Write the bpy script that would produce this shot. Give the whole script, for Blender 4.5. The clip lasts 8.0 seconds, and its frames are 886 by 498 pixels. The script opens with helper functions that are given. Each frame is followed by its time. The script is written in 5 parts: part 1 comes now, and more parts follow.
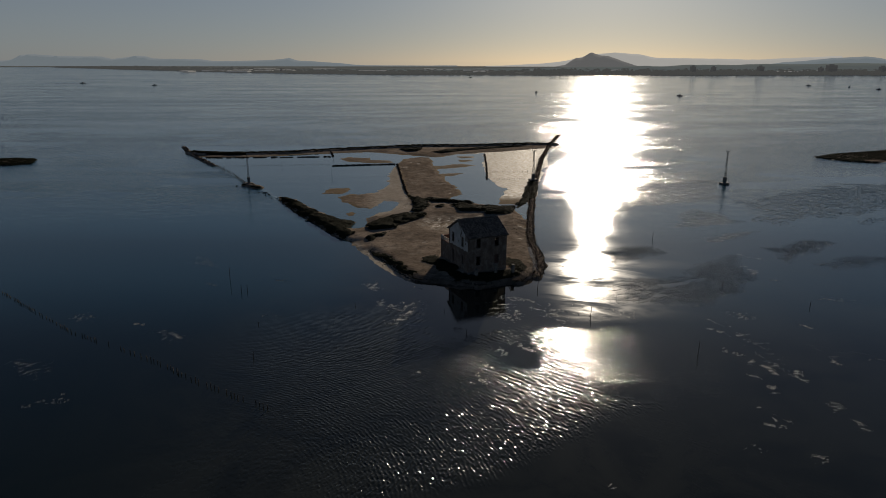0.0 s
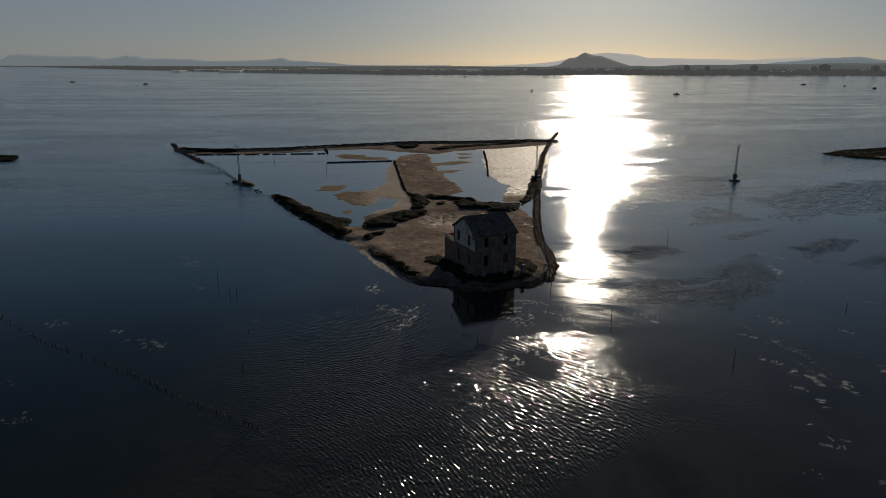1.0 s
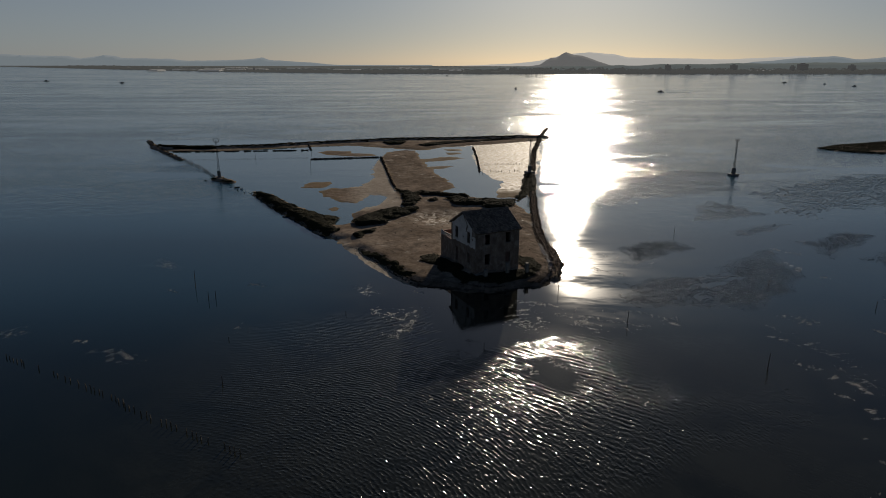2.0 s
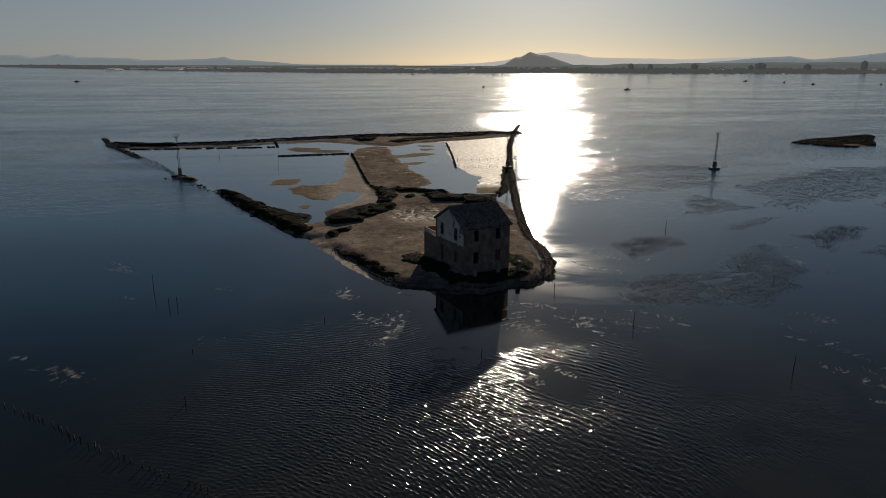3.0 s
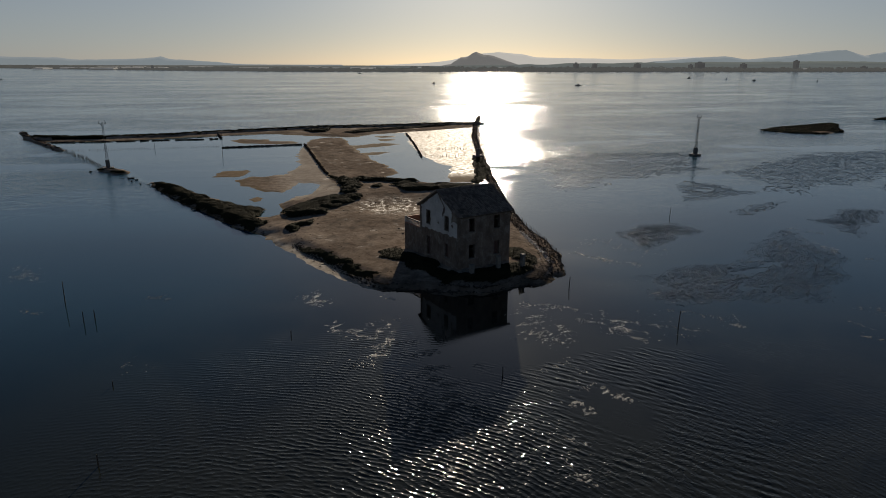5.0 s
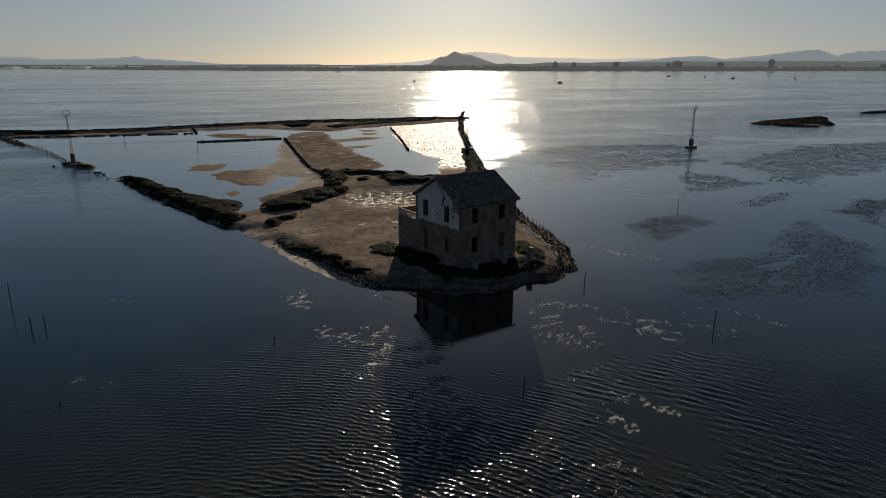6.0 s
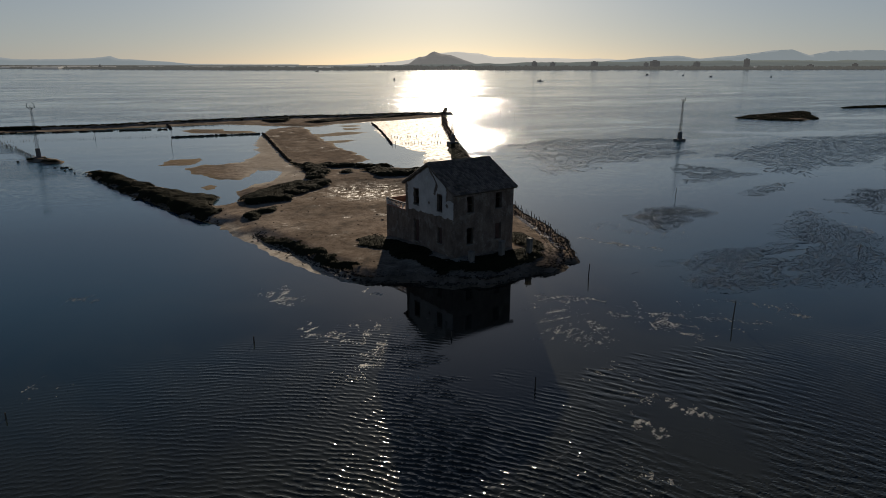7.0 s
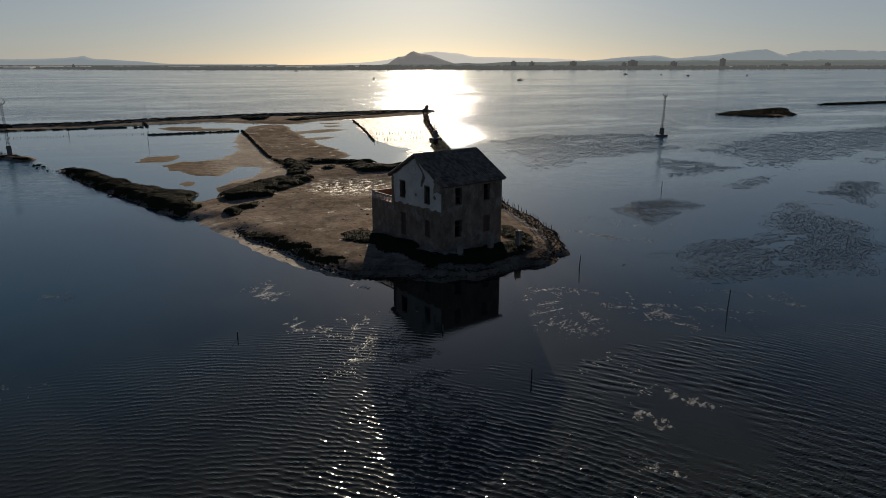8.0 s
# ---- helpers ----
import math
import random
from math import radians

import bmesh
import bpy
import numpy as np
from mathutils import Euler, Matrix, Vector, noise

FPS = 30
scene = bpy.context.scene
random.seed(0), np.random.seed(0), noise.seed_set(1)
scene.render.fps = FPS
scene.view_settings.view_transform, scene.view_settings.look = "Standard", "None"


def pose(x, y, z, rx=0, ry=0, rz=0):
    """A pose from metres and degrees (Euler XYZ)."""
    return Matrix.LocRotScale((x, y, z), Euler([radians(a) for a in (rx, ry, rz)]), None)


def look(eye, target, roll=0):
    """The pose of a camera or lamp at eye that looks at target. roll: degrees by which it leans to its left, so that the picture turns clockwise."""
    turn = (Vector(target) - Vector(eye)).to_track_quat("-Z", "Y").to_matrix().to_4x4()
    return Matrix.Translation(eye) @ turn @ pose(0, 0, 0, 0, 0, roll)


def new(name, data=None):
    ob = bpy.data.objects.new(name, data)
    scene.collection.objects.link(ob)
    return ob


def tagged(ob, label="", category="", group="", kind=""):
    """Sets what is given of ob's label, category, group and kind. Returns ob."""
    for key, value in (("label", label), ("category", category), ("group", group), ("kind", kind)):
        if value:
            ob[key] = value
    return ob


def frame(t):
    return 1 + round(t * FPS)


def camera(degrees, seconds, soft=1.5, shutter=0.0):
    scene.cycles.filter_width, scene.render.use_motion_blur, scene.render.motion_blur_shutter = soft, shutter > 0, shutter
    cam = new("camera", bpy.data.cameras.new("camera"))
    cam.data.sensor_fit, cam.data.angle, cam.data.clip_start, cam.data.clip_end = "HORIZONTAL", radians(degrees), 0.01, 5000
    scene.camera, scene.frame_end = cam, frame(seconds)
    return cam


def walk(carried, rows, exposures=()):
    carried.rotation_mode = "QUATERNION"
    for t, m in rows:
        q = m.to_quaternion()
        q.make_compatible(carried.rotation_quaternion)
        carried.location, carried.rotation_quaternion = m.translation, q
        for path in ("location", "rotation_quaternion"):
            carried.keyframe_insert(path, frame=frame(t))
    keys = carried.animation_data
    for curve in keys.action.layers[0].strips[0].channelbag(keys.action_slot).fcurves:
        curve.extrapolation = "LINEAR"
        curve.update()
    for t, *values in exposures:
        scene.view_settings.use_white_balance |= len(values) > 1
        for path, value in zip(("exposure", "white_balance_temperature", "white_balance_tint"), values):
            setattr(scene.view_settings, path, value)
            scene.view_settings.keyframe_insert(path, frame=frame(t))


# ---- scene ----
cam = camera(68.59, 8.0, soft=0.85)
# seconds, eye (x, y, z), heading, pitch, roll
PATH = [
    (0.0, 0.000, 0.000, 38.921, 0.000, -16.152, 0.065),
    (0.5, -0.937, 4.152, 37.665, -0.303, -16.131, 0.084),
    (1.0, -1.986, 8.242, 36.325, -0.594, -16.124, 0.106),
    (1.5, -3.106, 12.293, 34.969, -1.064, -16.116, 0.080),
    (3.0, -6.639, 24.233, 31.116, -5.185, -16.111, 0.155),
    (3.5, -7.729, 28.276, 29.803, -6.399, -16.090, 0.163),
    (4.0, -8.735, 32.418, 28.454, -7.608, -16.059, 0.159),
    (4.5, -9.411, 36.588, 26.952, -8.750, -16.039, 0.150),
    (6.0, -10.808, 48.614, 22.514, -11.639, -16.035, 0.165),
    (6.5, -10.982, 51.597, 21.245, -12.330, -16.014, 0.080),
    (7.0, -11.130, 53.366, 20.268, -13.411, -16.002, 0.105),
    (7.5, -11.245, 54.420, 19.526, -14.593, -15.980, 0.072),
    (8.0, -11.526, 54.728, 19.181, -15.163, -16.000, 0.079),
]
KELVIN, TINT = 6320.0, 7.0
walk(cam, [(t, pose(x, y, z, 90 + pitch, 0, yaw) @ pose(0, 0, 0, 0, 0, roll)) for t, x, y, z, yaw, pitch, roll in PATH],
     exposures=[(0.0, -0.45, KELVIN - 80, TINT), (3.5, -0.16, KELVIN, TINT), (8.0, 0.12, KELVIN + 90, TINT)])

# ---- daylight: low sun ahead of the camera, clear sky ----
SUN_AZ, SUN_EL = 13.3, 14.0
world = bpy.data.worlds.new("sky")
scene.world = world
world.use_nodes = True
wn = world.node_tree
wn.nodes.clear()
sky = wn.nodes.new("ShaderNodeTexSky")
sky.sky_type = 'NISHITA'
sky.sun_disc = False
sky.sun_elevation, sky.sun_rotation = radians(SUN_EL), radians(SUN_AZ)
sky.air_density, sky.dust_density, sky.ozone_density = 0.65, 0.4, 2.0
bg = wn.nodes.new("ShaderNodeBackground")
bg.inputs["Strength"].default_value = 0.0478
wout = wn.nodes.new("ShaderNodeOutputWorld")
# summer haze: thick and pale along the horizon, thinning upwards
soften = wn.nodes.new("ShaderNodeHueSaturation")
soften.inputs["Saturation"].default_value, soften.inputs["Value"].default_value = 1.04, 1.0
veil = wn.nodes.new("ShaderNodeMix")
veil.data_type = 'RGBA'
veil.inputs[7].default_value = (5.82, 5.86, 6.22, 1)
coords = wn.nodes.new("ShaderNodeTexCoord")
rise = wn.nodes.new("ShaderNodeSeparateXYZ")
thin = wn.nodes.new("ShaderNodeMapRange")
thin.interpolation_type = 'SMOOTHSTEP'
for key, value in (("From Min", -0.02), ("From Max", 0.38), ("To Min", 0.68), ("To Max", 0.0)):
    thin.inputs[key].default_value = value
wn.links.new(coords.outputs["Generated"], rise.inputs[0])
wn.links.new(rise.outputs[2], thin.inputs["Value"])
wn.links.new(thin.outputs["Result"], veil.inputs[0])
wn.links.new(sky.outputs["Color"], soften.inputs["Color"])
wn.links.new(soften.outputs["Color"], veil.inputs[6])
wn.links.new(veil.outputs[2], bg.inputs["Color"])
wn.links.new(bg.outputs["Background"], wout.inputs["Surface"])
sun = new("sun", bpy.data.lights.new("sun", 'SUN'))
sun.data.energy, sun.data.angle, sun.data.color = 5.0, radians(0.53), (1.0, 0.84, 0.66)
sa, se = radians(SUN_AZ), radians(SUN_EL)
SUN_DIR = Vector((math.sin(sa) * math.cos(se), math.cos(sa) * math.cos(se), math.sin(se)))
sun.matrix_world = look(SUN_DIR * 500, (0, 0, 0))

# ---- materials ----


class Nodes:
    """A node material with short calls."""

    def __init__(self, name):
        self.mat = bpy.data.materials.new(name)
        self.mat.use_nodes = True
        self.t = self.mat.node_tree
        self.b = self.t.nodes["Principled BSDF"]
        self.out = self.t.nodes["Material Output"]
        self.geo = self.t.nodes.new("ShaderNodeNewGeometry")
        self.pos = self.geo.outputs["Position"]

    def put(self, socket, value):
        if isinstance(value, bpy.types.NodeSocket):
            self.t.links.new(value, socket)
        else:
            socket.default_value = value

    def set(self, **kw):
        for k, v in kw.items():
            key = {"color": "Base Color", "rough": "Roughness", "metal": "Metallic", "ior": "IOR", "normal": "Normal",
                   "spec": "Specular IOR Level", "emit": "Emission Color", "power": "Emission Strength", "alpha": "Alpha"}[k]
            if k in ("color", "emit") and isinstance(v, tuple) and len(v) == 3:
                v = (*v, 1)
            self.put(self.b.inputs[key], v)
        return self

    def noise(self, scale, detail=4.0, rough=0.55, vec=None, stretch=None, turn=0.0, distort=0.0):
        n = self.t.nodes.new("ShaderNodeTexNoise")
        n.inputs["Scale"].default_value, n.inputs["Detail"].default_value = scale, detail
        n.inputs["Roughness"].default_value, n.inputs["Distortion"].default_value = rough, distort
        v = vec or self.pos
        if stretch:
            m = self.t.nodes.new("ShaderNodeMapping")
            m.vector_type = 'TEXTURE'
            m.inputs["Scale"].default_value = tuple(1 / k for k in stretch)
            m.inputs["Rotation"].default_value = (0, 0, radians(turn))
            self.t.links.new(v, m.inputs["Vector"])
            v = m.outputs["Vector"]
        self.t.links.new(v, n.inputs["Vector"])
        return n.outputs["Fac"]

    def waves(self, scale, turn, distort, detail_scale):
        m = self.t.nodes.new("ShaderNodeMapping")
        m.vector_type = 'TEXTURE'
        m.inputs["Rotation"].default_value = (0, 0, radians(turn))
        self.t.links.new(self.pos, m.inputs["Vector"])
        w = self.t.nodes.new("ShaderNodeTexWave")
        w.bands_direction = 'Y'
        for k, v in (("Scale", scale), ("Distortion", distort), ("Detail", 2.0), ("Detail Scale", detail_scale), ("Detail Roughness", 0.5)):
            w.inputs[k].default_value = v
        self.t.links.new(m.outputs["Vector"], w.inputs["Vector"])
        return w.outputs["Fac"]

    def ramp(self, fac, *stops):
        r = self.t.nodes.new("ShaderNodeValToRGB")
        el = r.color_ramp.elements
        while len(el) < len(stops):
            el.new(0.5)
        for e, (p, c) in zip(el, stops):
            e.position = p
            e.color = (c, c, c, 1) if isinstance(c, (int, float)) else (*c, 1)
        self.put(r.inputs["Fac"], fac)
        return r.outputs["Color"]

    def math(self, op, a, b=0.0, c=0.0, clamp=False):
        m = self.t.nodes.new("ShaderNodeMath")
        m.operation, m.use_clamp = op, clamp
        for s, v in zip(m.inputs, (a, b, c)):
            self.put(s, v)
        return m.outputs[0]

    def span(self, v, a, b, lo=0.0, hi=1.0):
        m = self.t.nodes.new("ShaderNodeMapRange")
        m.interpolation_type = 'SMOOTHSTEP'
        for k, x in (("Value", v), ("From Min", a), ("From Max", b), ("To Min", lo), ("To Max", hi)):
            self.put(m.inputs[k], x)
        return m.outputs["Result"]

    def mix(self, fac, a, b):
        m = self.t.nodes.new("ShaderNodeMix")
        m.data_type = 'RGBA'
        self.put(m.inputs[0], fac)
        for s, v in ((m.inputs[6], a), (m.inputs[7], b)):
            if isinstance(v, tuple) and len(v) == 3:
                v = (*v, 1)
            self.put(s, v)
        return m.outputs[2]

    def axis(self, i, vec=None):
        s = self.t.nodes.new("ShaderNodeSeparateXYZ")
        self.t.links.new(vec or self.pos, s.inputs[0])
        return s.outputs[i]

    def bump(self, height, strength=0.5, distance=0.05, normal=None):
        n = self.t.nodes.new("ShaderNodeBump")
        self.put(n.inputs["Strength"], strength)
        self.put(n.inputs["Distance"], distance)
        self.t.links.new(height, n.inputs["Height"])
        if normal:
            self.t.links.new(normal, n.inputs["Normal"])
        return n.outputs["Normal"]

    def object_random(self):
        return self.t.nodes.new("ShaderNodeObjectInfo").outputs["Random"]

    def island_random(self):
        return self.geo.outputs["Random Per Island"]


def plain(name, c1, c2, scale, rough=0.85, bump=0.4, dist=0.02, metal=0.0, island=0.0, spec=0.2):
    """A worn surface: two tones at two scales, with relief."""
    n = Nodes(name)
    big = n.noise(scale, 5, 0.6)
    fine = n.noise(scale * 9, 4, 0.6)
    f = n.math('ADD', n.math('MULTIPLY', big, 0.65), n.math('MULTIPLY', fine, 0.35))
    if island:
        f = n.math('ADD', f, n.math('MULTIPLY', n.math('SUBTRACT', n.island_random(), 0.5), island))
    col = n.mix(n.span(f, 0.3, 0.7), c1, c2)
    n.set(color=col, rough=rough, metal=metal, spec=spec, normal=n.bump(f, bump, dist))
    return n.mat


def make_water():
    n = Nodes("lagoon_water")
    y = n.axis(1)
    # open lagoon: wind ripples in long bands; sheltered shallows: calm with patches of ripples
    patch = n.noise(1.0, 4, 0.55, stretch=(0.016, 0.03, 1), turn=-15, distort=0.5)
    bands = n.noise(1.0, 4, 0.6, stretch=(0.0035, 0.02, 1), turn=3, distort=0.7)
    off = n.math('SUBTRACT', patch, 0.5)
    x = n.axis(0)
    open_w = n.span(n.math('ADD', y, n.math('MULTIPLY', off, 60.0)), 122, 205)
    slick = n.noise(1.0, 5, 0.6, stretch=(0.02, 0.06, 1), turn=5, distort=1.0)
    # the ponds behind the dykes lie still
    west = n.span(n.math('ADD', n.math('MULTIPLY', x, 0.834), n.math('MULTIPLY', y, 0.55)), 62, 65)
    east = n.span(n.math('SUBTRACT', x, n.math('MULTIPLY', y, 0.19)), -7, -9)
    pond = n.math('MULTIPLY', n.math('MULTIPLY', west, east), n.math('MULTIPLY', n.span(y, 132, 138), n.span(y, 312, 306)))
    open_w = n.math('MULTIPLY', open_w, n.math('SUBTRACT', 1.0, n.math('MULTIPLY', pond, n.span(slick, 0.4, 0.6, 0.97, 0.6))))
    calm = n.math('MULTIPLY', n.span(slick, 0.54, 0.62), n.span(y, 190, 330, 0.75, 0.2))
    rough_open = n.math('MULTIPLY', n.span(bands, 0.32, 0.68, 0.09, 0.13), n.math('SUBTRACT', 1.0, calm))
    south = n.span(n.math('ADD', y, n.math('MULTIPLY', off, 60.0)), 100, 88)
    rip = n.math('MAXIMUM', n.math('MULTIPLY', n.span(patch, 0.5, 0.64), 0.3), south)
    # light breeze east of the house
    breeze = n.math('MULTIPLY', n.math('MULTIPLY', n.span(n.axis(0), 13, 24), n.span(y, 91, 99)), n.math('MULTIPLY', n.span(y, 150, 118), n.span(n.noise(1.0, 5, 0.62, stretch=(0.05, 0.14, 1), turn=-12, distort=0.8), 0.3, 0.6)))
    rough_near = n.math('ADD', n.math('ADD', 0.035, n.math('MULTIPLY', rip, 0.038)), n.math('MULTIPLY', breeze, 0.11))
    rough = n.math('ADD', n.math('MULTIPLY', rough_open, open_w), n.math('MULTIPLY', rough_near, n.math('SUBTRACT', 1.0, open_w)))
    w1 = n.waves(0.55, -32, 7.0, 0.6)
    w2 = n.noise(1.0, 2, 0.5, stretch=(1.2, 3.8, 1), turn=-50, distort=0.6)
    w3 = n.noise(1.0, 2, 0.5, stretch=(5.0, 10.0, 1), turn=-35)
    w4 = n.noise(1.0, 4, 0.62, stretch=(0.5, 0.5, 1), turn=-12, distort=0.8)
    gust = n.noise(0.09, 3, 0.55, distort=0.5)
    wav = n.math('ADD', n.math('ADD', n.math('MULTIPLY', w1, 0.09), n.math('MULTIPLY', w2, 0.62)), n.math('MULTIPLY', w3, 0.14))
    wav = n.math('ADD', wav, n.math('MULTIPLY', n.math('MULTIPLY', w4, open_w), 2.8))
    w5 = n.noise(1.0, 2, 0.5, stretch=(0.9, 0.13, 1), turn=4)
    wav = n.math('ADD', wav, n.math('MULTIPLY', n.math('MULTIPLY', w5, open_w), 1.0))
    amp = n.math('ADD', n.math('MULTIPLY', rip, n.span(gust, 0.3, 0.7, 0.02, 0.1)), n.math('ADD', 0.012, n.math('MULTIPLY', open_w, n.span(slick, 0.54, 0.62, 0.7, 0.1))))
    paw = n.math('MULTIPLY', n.span(n.noise(1.0, 4, 0.6, stretch=(0.022, 0.075, 1), turn=14, distort=0.6), 0.57, 0.66), n.span(y, 104, 130))
    amp = n.math('ADD', n.math('MULTIPLY', amp, n.span(bands, 0.38, 0.62, 0.45, 1.15)), n.math('MULTIPLY', paw, 0.11))
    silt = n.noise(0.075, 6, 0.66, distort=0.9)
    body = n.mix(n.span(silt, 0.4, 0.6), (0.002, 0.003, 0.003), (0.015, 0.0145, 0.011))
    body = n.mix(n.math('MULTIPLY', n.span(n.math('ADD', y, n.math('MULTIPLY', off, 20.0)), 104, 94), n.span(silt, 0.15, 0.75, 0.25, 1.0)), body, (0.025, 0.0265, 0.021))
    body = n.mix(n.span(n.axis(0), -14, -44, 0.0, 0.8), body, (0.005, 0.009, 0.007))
    # bluer, paler body here: sky reflection that is lacking goes into the colour
    flanks = n.math('MAXIMUM', n.math('MULTIPLY', n.span(x, 12, 30), n.span(y, 80, 116)), n.math('MULTIPLY', n.span(x, -3, -26), n.span(y, 82, 120)))
    body = n.mix(n.math('MAXIMUM', n.span(y, 112, 165), n.math('MULTIPLY', flanks, 0.5)), body, (0.028, 0.082, 0.118))
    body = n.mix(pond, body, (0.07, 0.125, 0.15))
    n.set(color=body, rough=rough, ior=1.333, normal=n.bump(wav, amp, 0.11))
    return n.mat


def make_land():
    n = Nodes("salt_flat_soil")
    z = n.axis(2)
    big = n.noise(0.07, 5, 0.62, distort=0.6)
    mid = n.noise(0.6, 6, 0.66, distort=0.3)
    fine = n.noise(5.0, 6, 0.7)
    clod = n.noise(1.9, 3, 0.75, distort=0.4)
    tone = n.math('ADD', n.math('MULTIPLY', mid, 0.4), n.math('ADD', n.math('MULTIPLY', clod, 0.32), n.math('MULTIPLY', fine, 0.28)))
    dry = n.mix(n.span(tone, 0.38, 0.62), (0.118, 0.09, 0.068), (0.285, 0.225, 0.172))
    dry = n.mix(n.span(big, 0.42, 0.62), dry, n.mix(n.span(tone, 0.38, 0.62), (0.18, 0.14, 0.107), (0.39, 0.312, 0.24)))
    dry = n.mix(n.span(clod, 0.6, 0.68, 0.0, 0.55), dry, (0.075, 0.06, 0.047))
    grime = n.math('MULTIPLY', n.span(n.noise(0.28, 6, 0.7, distort=0.5), 0.5, 0.62), n.span(fine, 0.36, 0.56))
    dry = n.mix(n.math('MULTIPLY', grime, 0.6), dry, (0.085, 0.078, 0.068))
    # dark earth on the southern tip, some of the house's shade put into its colour
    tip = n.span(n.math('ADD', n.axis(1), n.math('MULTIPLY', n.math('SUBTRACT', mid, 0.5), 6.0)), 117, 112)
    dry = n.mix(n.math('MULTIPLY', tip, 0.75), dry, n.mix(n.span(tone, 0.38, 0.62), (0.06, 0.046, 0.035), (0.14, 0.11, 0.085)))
    wet = n.mix(n.span(tone, 0.35, 0.65), (0.12, 0.082, 0.046), (0.22, 0.156, 0.09))
    edge = n.math('ADD', z, n.math('MULTIPLY', n.math('SUBTRACT', mid, 0.5), 0.1))
    damp = n.span(edge, 0.15, 0.05)
    # wet sand shelf along the south-western shore
    shelf = n.math('MULTIPLY', n.span(n.axis(0), -4, -7), n.span(n.axis(1), 142, 134))
    pools = n.math('MULTIPLY', n.span(n.noise(1.0, 7, 0.72, stretch=(0.25, 0.3, 1), turn=25, distort=0.3), 0.56, 0.72), n.span(fine, 0.4, 0.6))
    # film of water on the flat behind the house and on the eastern sand
    r = n.math('SQRT', n.math('ADD', n.math('POWER', n.math('MULTIPLY', n.math('SUBTRACT', n.axis(0), 1.0), 0.1), 2.0), n.math('POWER', n.math('MULTIPLY', n.math('SUBTRACT', n.axis(1), 156.0), 0.1), 2.0)))
    film = n.noise(1.0, 6, 0.7, stretch=(0.9, 1.0, 1), turn=30, distort=0.5)
    puddle = n.math('MULTIPLY', n.span(r, 1.05, 0.45), n.math('MULTIPLY', n.span(film, 0.47, 0.6), n.span(fine, 0.4, 0.6)))
    glare = n.math('MULTIPLY', n.math('MULTIPLY', n.span(n.axis(0), 8, 16), n.span(n.axis(1), 182, 192)), n.span(film, 0.35, 0.6, 0.2, 0.6))
    # paler rim along the water line: the sunlit wet edge put into colour
    rim_light = n.math('MULTIPLY', n.math('MULTIPLY', n.span(edge, -0.01, 0.03), n.span(edge, 0.09, 0.04)), n.span(tone, 0.4, 0.56))
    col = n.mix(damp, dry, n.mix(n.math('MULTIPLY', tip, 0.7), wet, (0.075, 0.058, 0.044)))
    # wet sand along the western side of the long wall, its sky sheen put in as paler colour
    wall = n.math('ADD', n.axis(0), n.math('MULTIPLY', n.math('SUBTRACT', n.axis(1), 193.5), 0.119))
    sand_sheen = n.math('MULTIPLY', n.math('MULTIPLY', n.span(wall, -10.6, -11.4), n.span(n.math('ADD', wall, n.math('MULTIPLY', mid, 6.0)), -23, -15)), n.math('MULTIPLY', n.span(n.axis(1), 160, 168), n.span(n.axis(1), 262, 240)))
    col = n.mix(n.math('MULTIPLY', sand_sheen, 0.95), col, n.mix(n.span(tone, 0.38, 0.62), (0.3, 0.255, 0.205), (0.47, 0.405, 0.335)))
    # shelf sand is paled as well: part of its wet glare sits in the colour
    col = n.mix(n.math('MULTIPLY', n.span(edge, 0.3, 0.16), shelf), col, n.mix(n.span(tone, 0.4, 0.6), (0.24, 0.19, 0.142), (0.4, 0.325, 0.25)))
    col = n.mix(n.math('MULTIPLY', rim_light, 0.15), col, (0.3, 0.24, 0.175))
    gloss = n.math('MAXIMUM', n.math('MAXIMUM', n.math('MAXIMUM', n.math('MULTIPLY', damp, 0.1), n.math('MULTIPLY', damp, glare)), n.math('MAXIMUM', n.math('MULTIPLY', puddle, 0.8), n.math('MULTIPLY', n.math('MULTIPLY', n.span(edge, 0.42, 0.2), shelf), n.span(tone, 0.35, 0.6, 0.1, 0.5)))), n.math('MULTIPLY', pools, 0.8))
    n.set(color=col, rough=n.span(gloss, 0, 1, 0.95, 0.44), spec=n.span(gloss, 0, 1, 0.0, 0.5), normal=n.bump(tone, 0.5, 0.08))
    return n.mat


def make_render():
    """Old lime render: stained, streaked, with lighter remains of limewash."""
    n = Nodes("weathered_render")
    big = n.noise(0.9, 6, 0.62, distort=0.9)
    streak = n.noise(1.0, 5, 0.6, stretch=(1.5, 1.5, 0.7))
    fine = n.noise(9.0, 5, 0.7)
    pits = n.noise(28.0, 3, 0.6)
    f = n.math('ADD', n.math('MULTIPLY', streak, 0.6), n.math('MULTIPLY', fine, 0.4))
    col = n.mix(n.span(f, 0.36, 0.64), (0.115, 0.086, 0.066), (0.215, 0.165, 0.128))
    col = n.mix(n.span(n.math('ADD', big, n.math('MULTIPLY', n.math('SUBTRACT', fine, 0.5), 0.25)), 0.5, 0.66), col, n.mix(n.span(f, 0.35, 0.65), (0.185, 0.152, 0.124), (0.285, 0.237, 0.198)))
    col = n.mix(n.span(big, 0.42, 0.3, 0.0, 0.4), col, (0.085, 0.07, 0.057))
    n.set(color=col, rough=0.93, spec=0.15, normal=n.bump(n.math('ADD', f, n.math('MULTIPLY', pits, 0.5)), 0.6, 0.03))
    return n.mat


